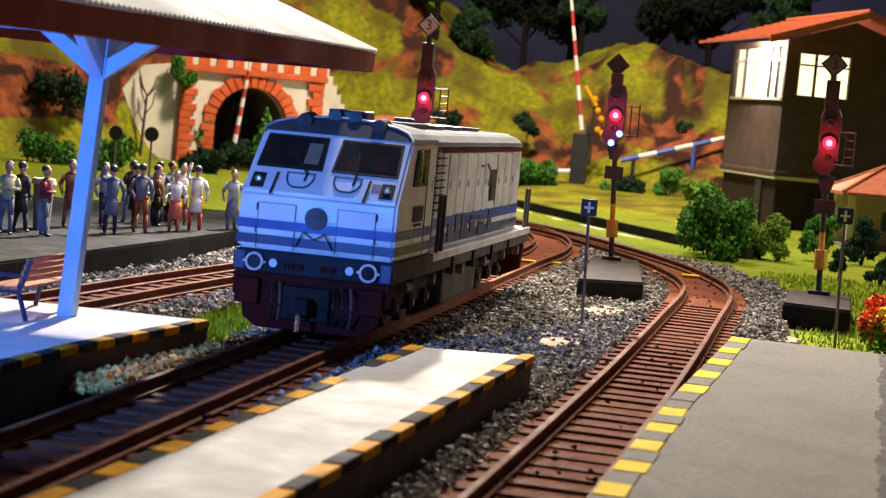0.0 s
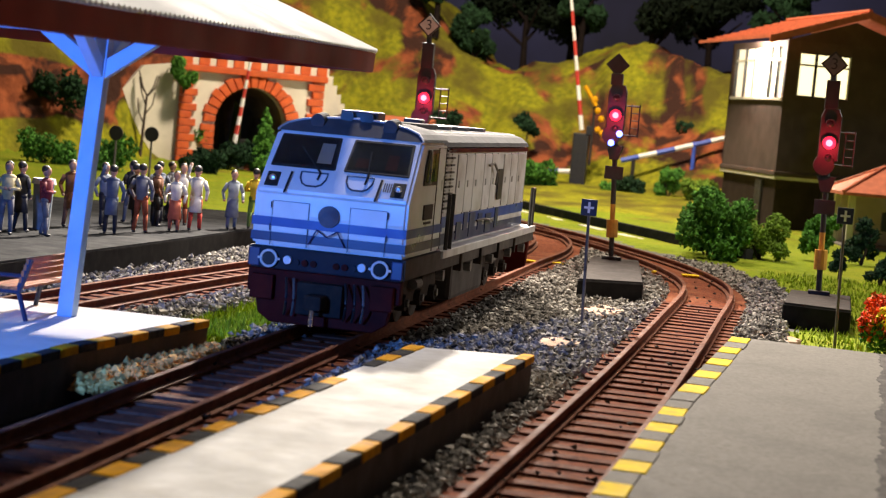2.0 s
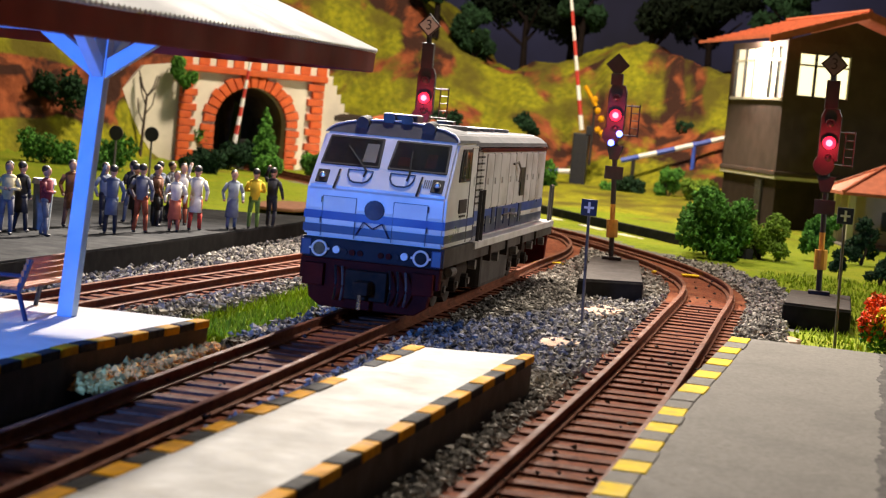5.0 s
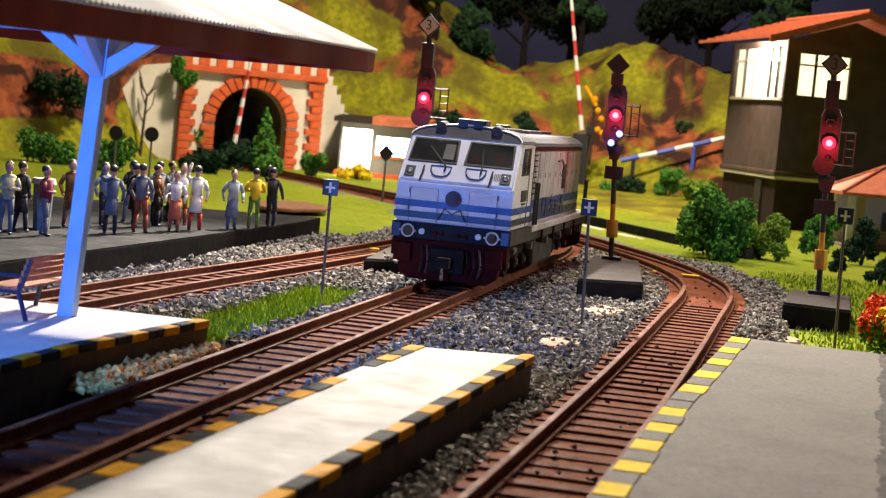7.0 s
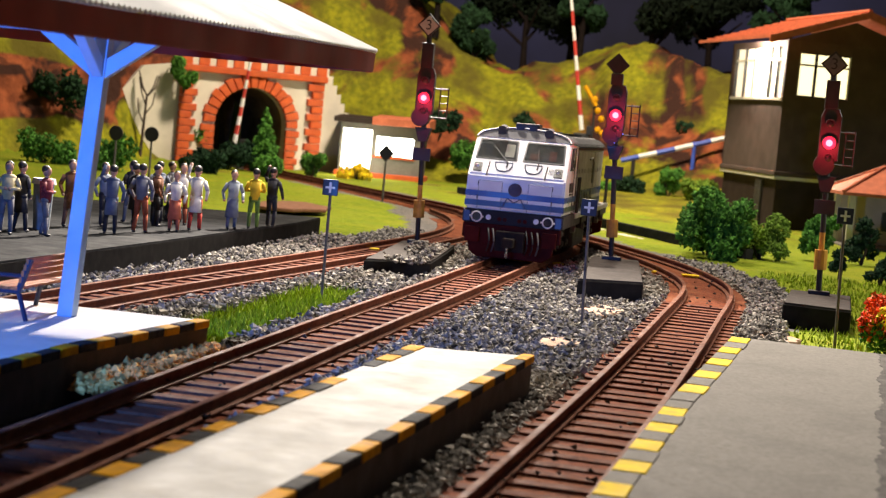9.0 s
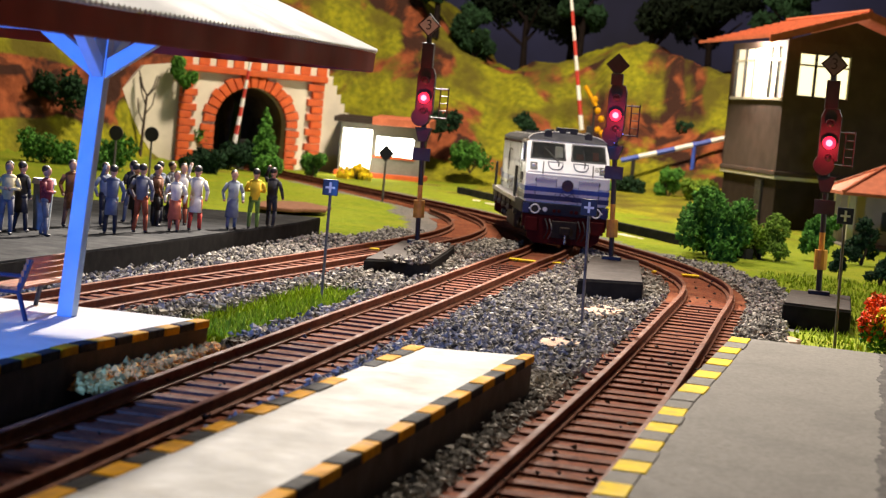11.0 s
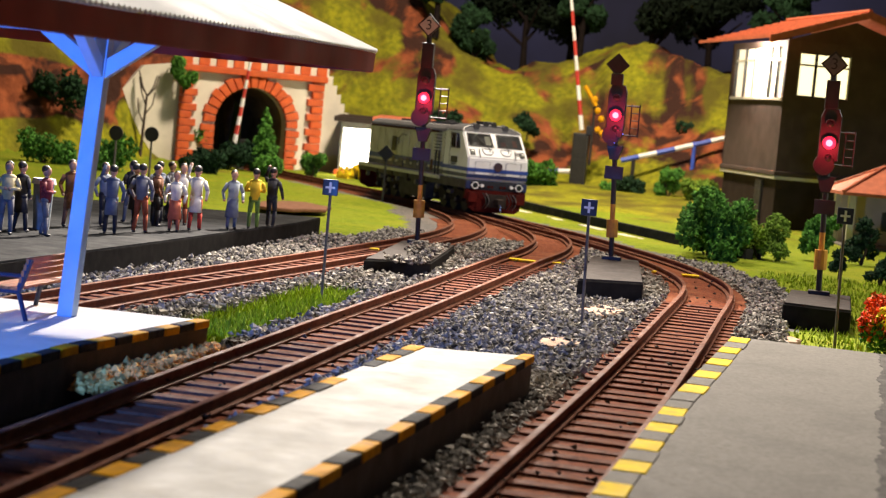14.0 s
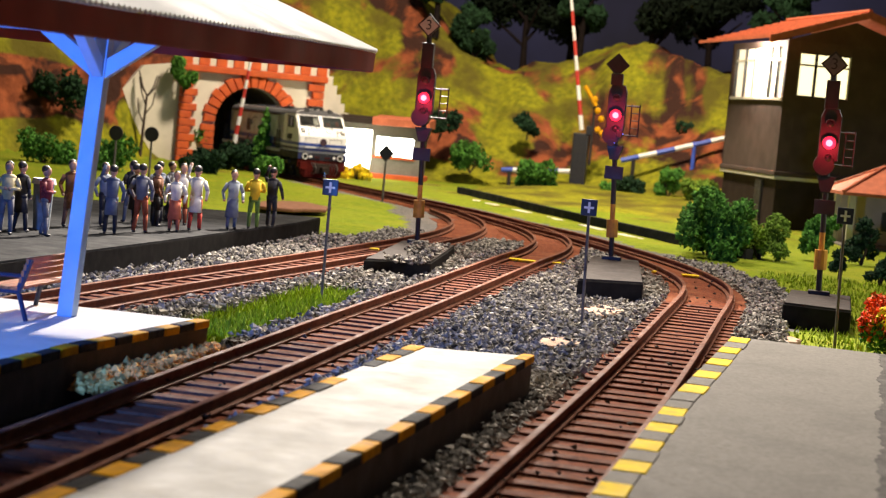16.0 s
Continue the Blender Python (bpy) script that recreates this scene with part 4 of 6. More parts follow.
            q.faces.new([q.verts.new((L(zz) + rr * math.cos(a), yy, zz + rr * math.sin(a))) for a, rr, yy in ((a0, rh, -1.5), (a1, rh, -1.5), (a1, rh - 0.1, -3.2), (a0, rh - 0.1, -3.2))])
        bmesh.ops.remove_doubles(q, verts=q.verts, dist=0.001)
        bmesh.ops.solidify(q, geom=q.faces[:], thickness=0.15)
        part("hood", q, SIGNAL_BLACK, head)
    # ladder cage beside the head
    q = bmesh.new()
    for sx in (4.2, 6.6):
        rod((c + sx, 1.2, zc - 6.4), (c + sx, 1.2, zc + 3.2), 0.22, 5, bm=q)
    for k in range(5):
        rod((c + 4.2, 1.2, zc - 6 + k * 2.2), (c + 6.6, 1.2, zc - 6 + k * 2.2), 0.16, 5, bm=q)
    rod((c, 0.8, zc - 6.0), (c + 6.6, 1.2, zc - 6.0), 0.25, 5, bm=q)
    rod((c, 0.8, zc + 2.6), (c + 6.6, 1.2, zc + 2.6), 0.25, 5, bm=q)
    part("ladder_cage", q, SIGNAL_BLACK, s, "black service ladder")
    r = 3.5
    board = part("number_board", prism([(L(dia), dia - r), (L(dia) + r, dia), (L(dia), dia + r), (L(dia) - r, dia)], 0.7, "y", -1.2), SIGNAL_BLACK, s, "black diamond number board")
    if board_white:
        r = 2.9
        part("board_face", prism([(L(dia), dia - r), (L(dia) + r, dia), (L(dia), dia + r), (L(dia) - r, dia)], 0.15, "y", -1.4), TRIM if board_white == 1 else POLE_GREY, board, "pale diamond face")
        text_mesh("3", 4.2, SIGNAL_BLACK, board, pose(L(dia) * MM, -1.46 * MM, dia * MM, 90, 0, 0))
    leds = []
    for px, pz in blue:
        e = new("blue_lamp")
        e.empty_display_size = 0.002
        e.parent = s
        e.matrix_local = pose(px * MM, -2.6 * MM, pz * MM)
        part("lens", ball((0, -0.35, 0), 0.95, 3, (1, 0.5, 1)), BLUE_GLOW, e, "lit blue lamp")
        # added black back that hides the glow once the lamp is turned
        part("lamp_back", box(-1.0, 1.0, 0, 0.5, -1.0, 1.0, 0.2), SIGNAL_BLACK, e)
        leds.append((e, px, pz))
    # unseen red point before the lens; reddens the head in place of a halo
    data = bpy.data.lights.new("red_signal_light", "POINT")
    data.energy, data.color, data.shadow_soft_size = 0.0075, (1.0, 0.03, 0.06), 0.6 * MM
    ob = new("red_signal_light", data)
    ob.location = Vector((x + L(red), y - 8.0, red - 1.0)) * MM
    return leds


build_signal(-29, 229, -0.031, 66.6, 45.0, 1, [(-28, 158), (-12.5, 170), (-19, 238), (-35, 236)], "black railway signal showing red with a white number diamond", top=1.0)
blue_leds = build_signal(29.6, 230, -0.06, 59.7, 45.0, 0, [(29, 153), (45, 162), (37, 239), (23, 237)], "black and yellow railway signal showing red, dark diamond", ((-3.2, 36.9), (-1.0, 39.7)))
build_signal(89.4, 183.6, -0.035, 63.0, 42.5, 2, [(80.5, 149), (97, 146), (98, 190), (82, 191)], "dark railway signal showing red beside the signal tower")


def build_sign(x, y, z, high, turn, lean, label):
    s = thing("marker_sign", (x, y, z), turn, label, "sign", "track marker signs")
    part("pole", rod((0, 0, -3), (lean * high, 0, high), 0.34, 8), POLE_GREY, s, "thin grey pole")
    c, zc = lean * high, high
    b = part("board", box(c - 1.75, c + 1.75, -0.9, -0.4, zc - 3.6, zc, 0.1), SIGN_BLUE, s, "dark blue square board")
    part("cross_bar", box(c - 1.1, c + 1.1, -1.0, -0.88, zc - 2.05, zc - 1.55), WHITE, b, "white cross")
    part("cross_bar", box(c - 0.27, c + 0.27, -1.04, -0.92, zc - 3.0, zc - 0.6), WHITE, b)
    return s


build_sign(-22.1, 94.5, -2.5, 26.4, 6, 0.0, "dark blue marker sign with a white cross in the grass strip")
build_sign(37.8, 93.2, -2.5, 27.8, 6, -0.035, "dark blue marker sign with a white cross in the ballast")
build_sign(92.8, 106.2, -2.5, 31.0, 6, -0.03, "dark blue marker sign with a white cross on the lawn")


# ---------------------------------------------------------------- signal tower
def build_tower():
    t = thing("signal_tower", (69, 655, -2), 20, "grey-brown signal tower with orange tiled roof and lit upper windows", "signal tower")
    W, D = 72, 92
    # the ground floor lies in shadow; its darker plaster carries that
    part("lower_wall", box(1.2, W - 1.2, 1.2, D - 1.2, -3, 27, 0.3), TOWER_LOW, t, "ground-floor wall, shadow put into its darker colour")
    part("ledge", box(-1.0, W + 1.0, -1.0, D + 1.0, 26.2, 28.6, 0.4), TOWER_WALL, t, "pale ledge")
    part("band", box(-0.6, W + 0.6, -0.6, D + 0.6, 24.4, 26.1, 0.2), TRIM, t)

    # upper walls as panels round real openings
    def wall_with(opens, length, z0, z1, side):
        xs = sorted({0, length, *[v for o in opens for v in o[:2]]})
        for a, e in zip(xs, xs[1:]):
            cut = [o for o in opens if o[0] <= a and e <= o[1]]
            for lo, hi in ([(z0, cut[0][2]), (cut[0][3], z1)] if cut else [(z0, z1)]):
                q = box(0, 1.6, max(a, 1.6), e, lo, hi) if side else box(a, e, 0, 1.6, lo, hi)
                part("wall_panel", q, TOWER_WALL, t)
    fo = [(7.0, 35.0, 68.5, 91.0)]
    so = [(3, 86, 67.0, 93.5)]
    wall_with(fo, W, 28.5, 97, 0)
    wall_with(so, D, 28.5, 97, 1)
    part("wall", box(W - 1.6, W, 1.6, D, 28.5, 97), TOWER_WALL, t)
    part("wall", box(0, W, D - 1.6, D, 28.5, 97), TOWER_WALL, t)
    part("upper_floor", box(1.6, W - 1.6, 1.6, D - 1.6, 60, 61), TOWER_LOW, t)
    part("gable", prism([(0, 97), (W, 97), (W / 2, 109)], 1.6, "y", 0), TOWER_WALL, t)
    # lit panes a little behind the front wall and cream window bars
    for a, b, z0, z1 in fo:
        w = part("window", box(a, b, 1.9, 2.3, z0, z1), WINDOW_GLOW, t, "lit yellowish window")
        for k in range(4):
            x = a + (b - a) * k / 3
            part("mullion", box(x - 0.7, x + 0.7, 0.4, 1.5, z0, z1), TRIM if k in (0, 3) else TOWER_LOW, w)
        for zz in (z0, z1 - 6.2, z1):
            part("transom", box(a, b, 0.5, 1.4, zz - 0.5, zz + 0.5), TOWER_LOW, w)
    for a, b, z0, z1 in so:
        for c, e, m, lb in ((a, 28, WINDOW_DIM, "dimly lit window"), (28, 52, LAMP_GLOW, "brightly lit window"), (52, b, WINDOW_DIM, "dimly lit window")):
            w = part("window", box(1.9, 2.3, c, e, z0, z1), m, t, lb)
            for y in (c + 0.9, (c + e) / 2, e - 0.9):
                part("mullion", box(0.3, 1.5, y - 0.8, y + 0.8, z0, z1), TRIM if m is LAMP_GLOW else BLACK, w)
            part("transom", box(0.4, 1.4, c, e, z1 - 7, z1 - 5.8), TRIM, w)
        part("window_sill", box(-1.0, 1.6, a - 1, b + 1, z0 - 1.6, z0, 0.2), TRIM, t)
    # roof: two tiled slopes with rows of tiles and an overhang
    ov, rise = 16.0, 15.0
    for s in (0, 1):
        xe, xr = (-ov, W / 2) if not s else (W + ov, W / 2)
        part("verge_board", prism([(xe, 93.6), (xr, 110.6), (xr, 114.2), (xe, 97.4)], 1.6, "y", -ov - 1.7), TILE_RED, t, "orange-red verge board")
    for s in (0, 1):
        n = 11
        for k in range(n):
            q = bmesh.new()
            u0, u1 = k / n, (k + 1) / n
            xa, xb = (-ov + (W / 2 + ov) * u0, -ov + (W / 2 + ov) * u1)
            za, zb = 96.0 + (rise + 2) * u0, 96.0 + (rise + 2) * u1
            if s:
                xa, xb = W - xa, W - xb
            vs = [(xa, -ov, za), (xb, -ov, zb), (xb, D + ov, zb), (xa, D + ov, za)]
            lo = [q.verts.new(v) for v in vs]
            hi = [q.verts.new((v[0], v[1], v[2] + (1.7 if i in (0, 3) else 1.0))) for i, v in enumerate(vs)]
            q.faces.new(hi)
            q.faces.new(lo[::-1])
            for i in range(4):
                q.faces.new((lo[i], lo[(i + 1) % 4], hi[(i + 1) % 4], hi[i]))
            bmesh.ops.recalc_face_normals(q, faces=q.faces)
            part("roof_tile_course", q, TILE_RED, t, "orange-red row of roof tiles")
    part("ridge", rod((W / 2, -ov - 0.5, 114.4), (W / 2, D + ov + 0.5, 114.4), 1.2, 8), TILE_RED, t)
    part("door", box(26, 40, -0.2, 1.5, -1, 22, 0.2), BLACK, t, "dark doorway")
    part("door", box(-0.2, 1.5, 20, 30, -1, 23, 0.2), BLACK, t, "dark narrow window")
    return t


build_tower()
# the lamp under the tower's eave and the lit room behind the panes
point_lamp("tower_lamp", (50, 680, 91), 0.3, (1.0, 0.93, 0.75), 2.0)


# ---------------------------------------------------------------- tunnel portal
def build_portal():
    h = PORTAL[2]
    p = thing("tunnel_portal", (PORTAL[0], PORTAL[1], -5.0), h, "orange stone tunnel portal with white plaster walls", "tunnel portal")
    R, spring, top = 23.5, 27.0, 68.0
    # white wall with an arched opening
    arc = [(R * math.cos(a), spring + R * math.sin(a)) for a in [math.pi * k / 18 for k in range(19)]]
    outline = [(-46, 0), (-46, top), (46, top), (46, 0), (R, 0)] + arc + [(-R, 0)]
    part("portal_wall", prism(outline, 8, "y", 0.0), PLASTER, p, "white plastered wall")
    # arch stones
    n = 17
    for k in range(n):
        a0, a1 = math.pi * (k + 0.06) / n, math.pi * (k + 0.94) / n
        ro = R + (8.6 if k % 2 else 7.4)
        q = prism([(R * math.cos(a0), spring + R * math.sin(a0)), (ro * math.cos(a0), spring + ro * math.sin(a0)), (ro * math.cos(a1), spring + ro * math.sin(a1)), (R * math.cos(a1), spring + R * math.sin(a1))], 3.4, "y", -2.2 - 0.3 * (k % 3), 0.35)
        part("arch_stone", q, ORANGE_STONE, p)
    for s in (-1, 1):
        for k in range(6):
            z = k * 4.3
            w = 8.8 if k % 2 else 6.8
            xa, xb = sorted((s * R, s * (R + w)))
            part("jamb_stone", box(xa, xb, -2.3, 1.5, z + 0.15, z + 4.1, 0.35), ORANGE_STONE, p)
        for k in range(13):
            z = k * 4.7
            w = 10.5 if k % 2 else 7.5
            xa, xb = sorted((s * 46.5, s * (46.5 - w)))
            part("quoin", box(xa, xb, -3.0, 2.0, z + 0.15, z + 4.5, 0.4), ORANGE_STONE, p)
    part("cornice", box(-48, 48, -4.2, 8.5, 57.5, 61.5, 0.5), ORANGE_STONE, p)
    part("parapet", box(-47, 47, -2.0, 8, 61.4, 68.2, 0.4), PLASTER, p)
    for k in range(9):
        x = -44 + k * 11
        part("parapet_stone", box(x - 3.4, x + 3.4, -3.0, 8.6, 61.6, 68.4, 0.4), ORANGE_STONE, p)
    part("coping", box(-49, 49, -3.6, 9.5, 68.3, 71.0, 0.5), ORANGE_STONE, p)
    # tube behind
    q = bmesh.new()
    rows = []
    for y in (4, 40, 95):
        rows.append([q.verts.new((x, y, z)) for x, z in [(R + 0.5, -1)] + [(v[0] * 1.02, v[1]) for v in arc] + [(-R - 0.5, -1)]])
    for r0, r1 in zip(rows, rows[1:]):
        for i in range(len(r0) - 1):
            q.faces.new((r0[i], r0[i + 1], r1[i + 1], r1[i]))
    q.faces.new(rows[-1])
    bmesh.ops.solidify(q, geom=q.faces[:], thickness=1.2)
    part("tunnel_lining", q, TUNNEL_DARK, p, "dark tunnel lining")
    # wing walls
    steps = [(46, 0), (46, 68)]
    for k in range(9):
        steps += [(50 + k * 3.1, 68 - k * 5.6), (50 + k * 3.1, 62.4 - k * 5.6)]
    q = prism(steps + [(78, 0)], 6, "y", 1)
    part("wing_wall", q, PLASTER, p, "stepped white wing wall")
    q = prism([(-46, 0), (-46, 62), (-70, 58), (-84, 40), (-92, 26), (-80, 0)], 6, "y", 2)
    part("wing_wall", q, PLASTER, p, "weathered white wing wall")
    cap = prism([(-34, 66), (34, 66), (34, 56), (26, 52), (-26, 52), (-34, 56)], 95, "y", 8.5)
    part("tunnel_roof_fill", cap, GRASS, p, "grassy fill over the tunnel")
    return p


build_portal()


# ---------------------------------------------------------------- gatekeeper's hut
def build_hut():
    t = thing("gate_hut", (-176, 800, -3.5), 6, "small grey gatekeeper hut with orange roof and glowing door", "hut")
    part("plinth", box(-28, 28, -3, 30, -3, 3.0, 0.4), ORANGE_STONE, t, "orange brick plinth")
    for c in ((-26, -24.5, 0, 28, 3, 33), (-6.0, -3.2, 0, 1.5, 3, 33), (20.5, 24.5, 0, 1.5, 3, 33), (-24.5, -6.0, 0, 1.5, 29.5, 33), (-3.2, 20.5, 0, 1.5, 26, 33), (-3.2, 20.5, 0, 1.5, 3, 14.2), (-24.5, 24.5, 26.5, 28, 3, 33), (24.5, 26, 0, 28, 3, 33)):
        part("wall_panel", box(*c), CONCRETE, t, "grey plaster wall")
    part("door_opening", box(-24.5, -6.0, 2.5, 3.0, 3, 29.5), LAMP_GLOW, t, "glowing open doorway")
    part("window", box(-3.2, 20.5, 2.5, 3.0, 14.2, 26), LAMP_GLOW, t, "glowing window")
    part("sill", box(-4.5, 22, -0.8, 0.8, 12.6, 14.0, 0.2), ORANGE_STONE, t)
    part("roof", prism([(-5, 33.2), (-5, 38.0), (32, 39.5), (32, 33.2)], 36, "x", -6, 0.3), TILE_RED, t, "orange roof edge")
    part("roof_flat", prism([(-4, 33.2), (-4, 36.5), (32, 38.0), (32, 33.2)], 24, "x", -30.3, 0.3), TOWER_LOW, t, "dark roof slab")
    return t


build_hut()
point_lamp("hut_lamp", (-188, 782, 10), 0.035, (1.0, 0.93, 0.7), 3.0)


# ---------------------------------------------------------------- plants
def leaf_cloud(blobs, count, leaf, seed, flat=0.35):
    """Many small tilted leaf clumps spread through blobs (centre, radius)."""
    rng = random.Random(seed)
    V, F = [], []
    total = sum(r ** 2 for _, r in blobs)
    for c, r in blobs:
        for _ in range(max(6, int(count * r * r / total))):
            d = Vector((rng.gauss(0, 1), rng.gauss(0, 1), rng.gauss(0, 1))).normalized()
            p = Vector(c) + d * r * rng.uniform(0.55, 1.06)
            s = leaf * rng.uniform(0.6, 1.4)
            m = Euler((rng.uniform(0, 6.3), rng.uniform(0, 6.3), rng.uniform(0, 6.3))).to_matrix()
            b = len(V)
            for v in ((1, 0, 0), (-0.5, 0.85, 0), (-0.5, -0.85, 0), (0.1, 0, flat), (0, 0.1, -flat)):
                V.append((p + m @ (Vector(v) * s)) * MM)
            F += [(b, b + 1, b + 3), (b + 1, b + 2, b + 3), (b + 2, b, b + 3), (b + 1, b, b + 4), (b + 2, b + 1, b + 4), (b, b + 2, b + 4)]
    me = bpy.data.meshes.new("mesh")
    me.from_pydata([v[:] for v in V], [], F)
    return me


def build_bush(x, y, z, w, h, material, label, seed, count=900, leaf=1.1, name="bush"):
    rng = random.Random(seed)
    t = thing(name, (x, y, z), 0, label, name, "lineside bushes")
    stem = bmesh.new()
    for k in range(4):
        rod((0, 0, -2), (rng.uniform(-w, w) * 0.5, rng.uniform(-w, w) * 0.4, h * 0.6), 0.5, 5, 0.2, bm=stem)
    part("stem", stem, BARK, t)
    blobs = [((rng.uniform(-w, w) * 0.62, rng.uniform(-w, w) * 0.45, h * rng.uniform(0.2, 0.78)), min(w, h) * rng.uniform(0.26, 0.46)) for _ in range(9)]
    me = leaf_cloud(blobs, count, leaf, seed)
    me.materials.append(material)
    part("foliage", me, None, t)
    return t


def build_conifer(x, y, z, h, r, material, label, seed, count=1600):
    t = thing("conifer", (x, y, z), 0, label, "tree")
    part("trunk", rod((0, 0, -3), (0, 0, h * 0.95), 1.2, 7, 0.3), BARK, t)
    blobs = []
    rng = random.Random(seed)
    for k in range(26):
        u = k / 26
        a = k * 2.4
        rr = r * (1 - u) * 0.75
        blobs.append(((rr * math.cos(a), rr * math.sin(a), h * (0.1 + 0.88 * u)), r * (0.42 * (1 - u) + 0.12)))
    me = leaf_cloud(blobs, count, 1.3, seed)
    me.materials.append(material)
    part("crown", me, None, t)
    return t


build_conifer(-226, 716, -5, 40, 9, LEAF, "slim bright green conifer before the tunnel", 3)
build_bush(-243, 712, -5, 15, 18, LEAF_DARK, "dark bush before the tunnel mouth", 4, 1200, 1.4)
build_bush(55, 372, -4, 15, 27, LEAF, "tall ragged green bush beside the track curve", 5, 2600, 1.1)
build_bush(50, 392, -4, 14, 22, LEAF, "ragged green bush beside the track curve", 6, 1500, 1.1)
build_bush(92, 420, -4, 9, 24, LEAF, "green bush before the signal tower", 7, 1200, 1.1)

# ---------------------------------------------------------------- bench
def build_bench():
    b = thing("platform_bench", (-35.5, -43, 3.5), 0, "orange slatted bench with dark blue iron ends", "bench")
    n = 21.0
    for y in (0.6, n - 0.6):
        q = rod((2.6, y, 0), (1.0, y, 4.6), 0.42, 6)
        rod((1.0, y, 4.4), (2.7, y, 9.6), 0.55, 6, bm=q)
        rod((-4.6, y, 0), (-3.8, y, 4.4), 0.42, 6, bm=q)
        rod((-4.2, y, 4.3), (1.2, y, 4.5), 0.42, 6, bm=q)
        rod((-4.6, y, 6.8), (1.7, y, 6.9), 0.36, 6, bm=q)
        rod((-4.4, y, 4.3), (-5.0, y, 6.8), 0.36, 6, bm=q)
        ball((-5.0, y, 6.4), 0.6, 1, bm=q)
        part("iron_end", q, IRON_BLUE, b, "dark blue cast-iron end")
    for k in range(4):
        part("seat_slat", box(-4.2 + k * 1.35, -3.0 + k * 1.35, 0, n, 4.7, 5.15, 0.1), BENCH_WOOD, b)
    for k in range(4):
        z, x = 5.9 + k * 1.0, 1.2 + k * 0.33
        part("back_slat", box(x, x + 0.4, 0, n, z, z + 0.86, 0.08), BENCH_WOOD, b)


build_bench()


# ---------------------------------------------------------------- figures (one mesh each)
def doll(name, x, y, turn, tall, top, legs, label, arm=0, skirt=False, coat=False, bag=False):
    k = tall / 17.5
    q = bmesh.new()
    marks = []

    def put(b, index):
        n0 = len(q.faces)
        join(q, b)
        q.faces.ensure_lookup_table()
        marks.append((n0, len(q.faces), index))
    step = (0.9, -0.7, 0.3, -1.1)[int(abs(x * 3 + y)) % 4]
    for s in (-1, 1):
        knee, foot = Vector((s * 1.1, -0.45 + s * step * 0.3, 4.7)), Vector((s * 1.25, s * step, 0.6))
        put(rod(foot, knee, 0.5, 8, 0.66), 1)
        put(rod(knee, (s * 0.8, 0, 8.6), 0.66, 8, 0.9), 1)
        put(ball((foot.x, foot.y - 0.5, 0.4), 0.7, 1, (0.75, 1.5, 0.6)), 3)
    if skirt:
        put(rod((0, 0, 3.6), (0, 0, 9.0), 2.1, 10, 1.5), 1)
    if coat:
        put(rod((0, 0, 4.9), (0, 0, 9.2), 1.75, 10, 1.45), 0)
    put(ball((0, 0, 8.8), 1.7, 2, (1.05, 0.75, 0.7)), 1 if not coat else 0)
    put(rod((0, 0, 8.4), (0, 0, 13.6), 1.35, 10, 1.75), 0)
    put(ball((0, 0, 13.5), 1.85, 2, (1.05, 0.72, 0.55)), 0)
    put(rod((0, 0, 14), (0, 0, 15), 0.6, 7), 2)
    put(ball((0, 0, 16), 1.15, 2, (0.88, 0.98, 1.2)), 2)
    put(ball((0, 0.34, 16.55), 1.17, 2, (0.93, 0.98, 0.9)), 3)
    for s in (-1, 1):
        sh = Vector((s * 1.9, 0, 13.4))
        if arm == s:
            el, ha = sh + Vector((s * 1.0, -1.0, 1.0)), sh + Vector((s * 0.2, -1.2, 4.2))
        elif arm == 2:
            el, ha = sh + Vector((s * 0.9, -0.3, -2.4)), Vector((s * 0.5, -2.0, 11.0))
        else:
            el, ha = sh + Vector((s * 1.1, 0.3 + step * 0.4, -2.5)), sh + Vector((s * 0.7, -1.2 - s * step, -4.9))
        put(rod(sh, el, 0.62, 7, 0.55), 0)
        put(rod(el, ha, 0.52, 7, 0.4), 0)
        put(ball(ha, 0.5, 1), 2)
    if bag:
        put(ball((2.9, -0.4, 7.6), 1.3, 2, (0.6, 1.0, 0.9)), 3)
    q.faces.ensure_lookup_table()
    for a, e, i in marks:
        for f in range(a, e):
            q.faces[f].material_index = i
    bmesh.ops.scale(q, vec=(k, k, k), verts=q.verts)
    me = mesh_of(q, top, True)
    for m in (legs, SKIN, HAIR):
        me.materials.append(m)
    ob = tagged(new(name, me), label, "figure", "waiting platform figures")
    ob.matrix_world = pose(x * MM, y * MM, 3.0 * MM, 0, 0, turn)
    return ob


def cloth(name, c):
    return mat(name, c, tuple(v * 0.7 for v in c), 2, 0.8, spec=0.2)


CREAM, DARK, MAROON_C, BROWN_C, GREYBLUE = cloth("cream_cloth", (0.6, 0.5, 0.28)), cloth("dark_cloth", (0.03, 0.03, 0.035)), cloth("wine_cloth", (0.2, 0.03, 0.04)), cloth("brown_cloth", (0.2, 0.09, 0.05)), cloth("grey_blue_cloth", (0.13, 0.15, 0.2))
GREY_C, RUST_C, WHITE_C, ORANGE_C, RED_C = cloth("grey_cloth", (0.17, 0.17, 0.19)), cloth("rust_cloth", (0.35, 0.08, 0.03)), cloth("white_cloth", (0.65, 0.62, 0.55)), cloth("orange_cloth", (0.6, 0.16, 0.08)), cloth("red_cloth", (0.5, 0.05, 0.03))
YELLOW_C, GREEN_C, STEEL_C = cloth("yellow_cloth", (0.65, 0.42, 0.02)), cloth("green_cloth", (0.12, 0.2, 0.04)), cloth("slate_cloth", (0.25, 0.28, 0.3))
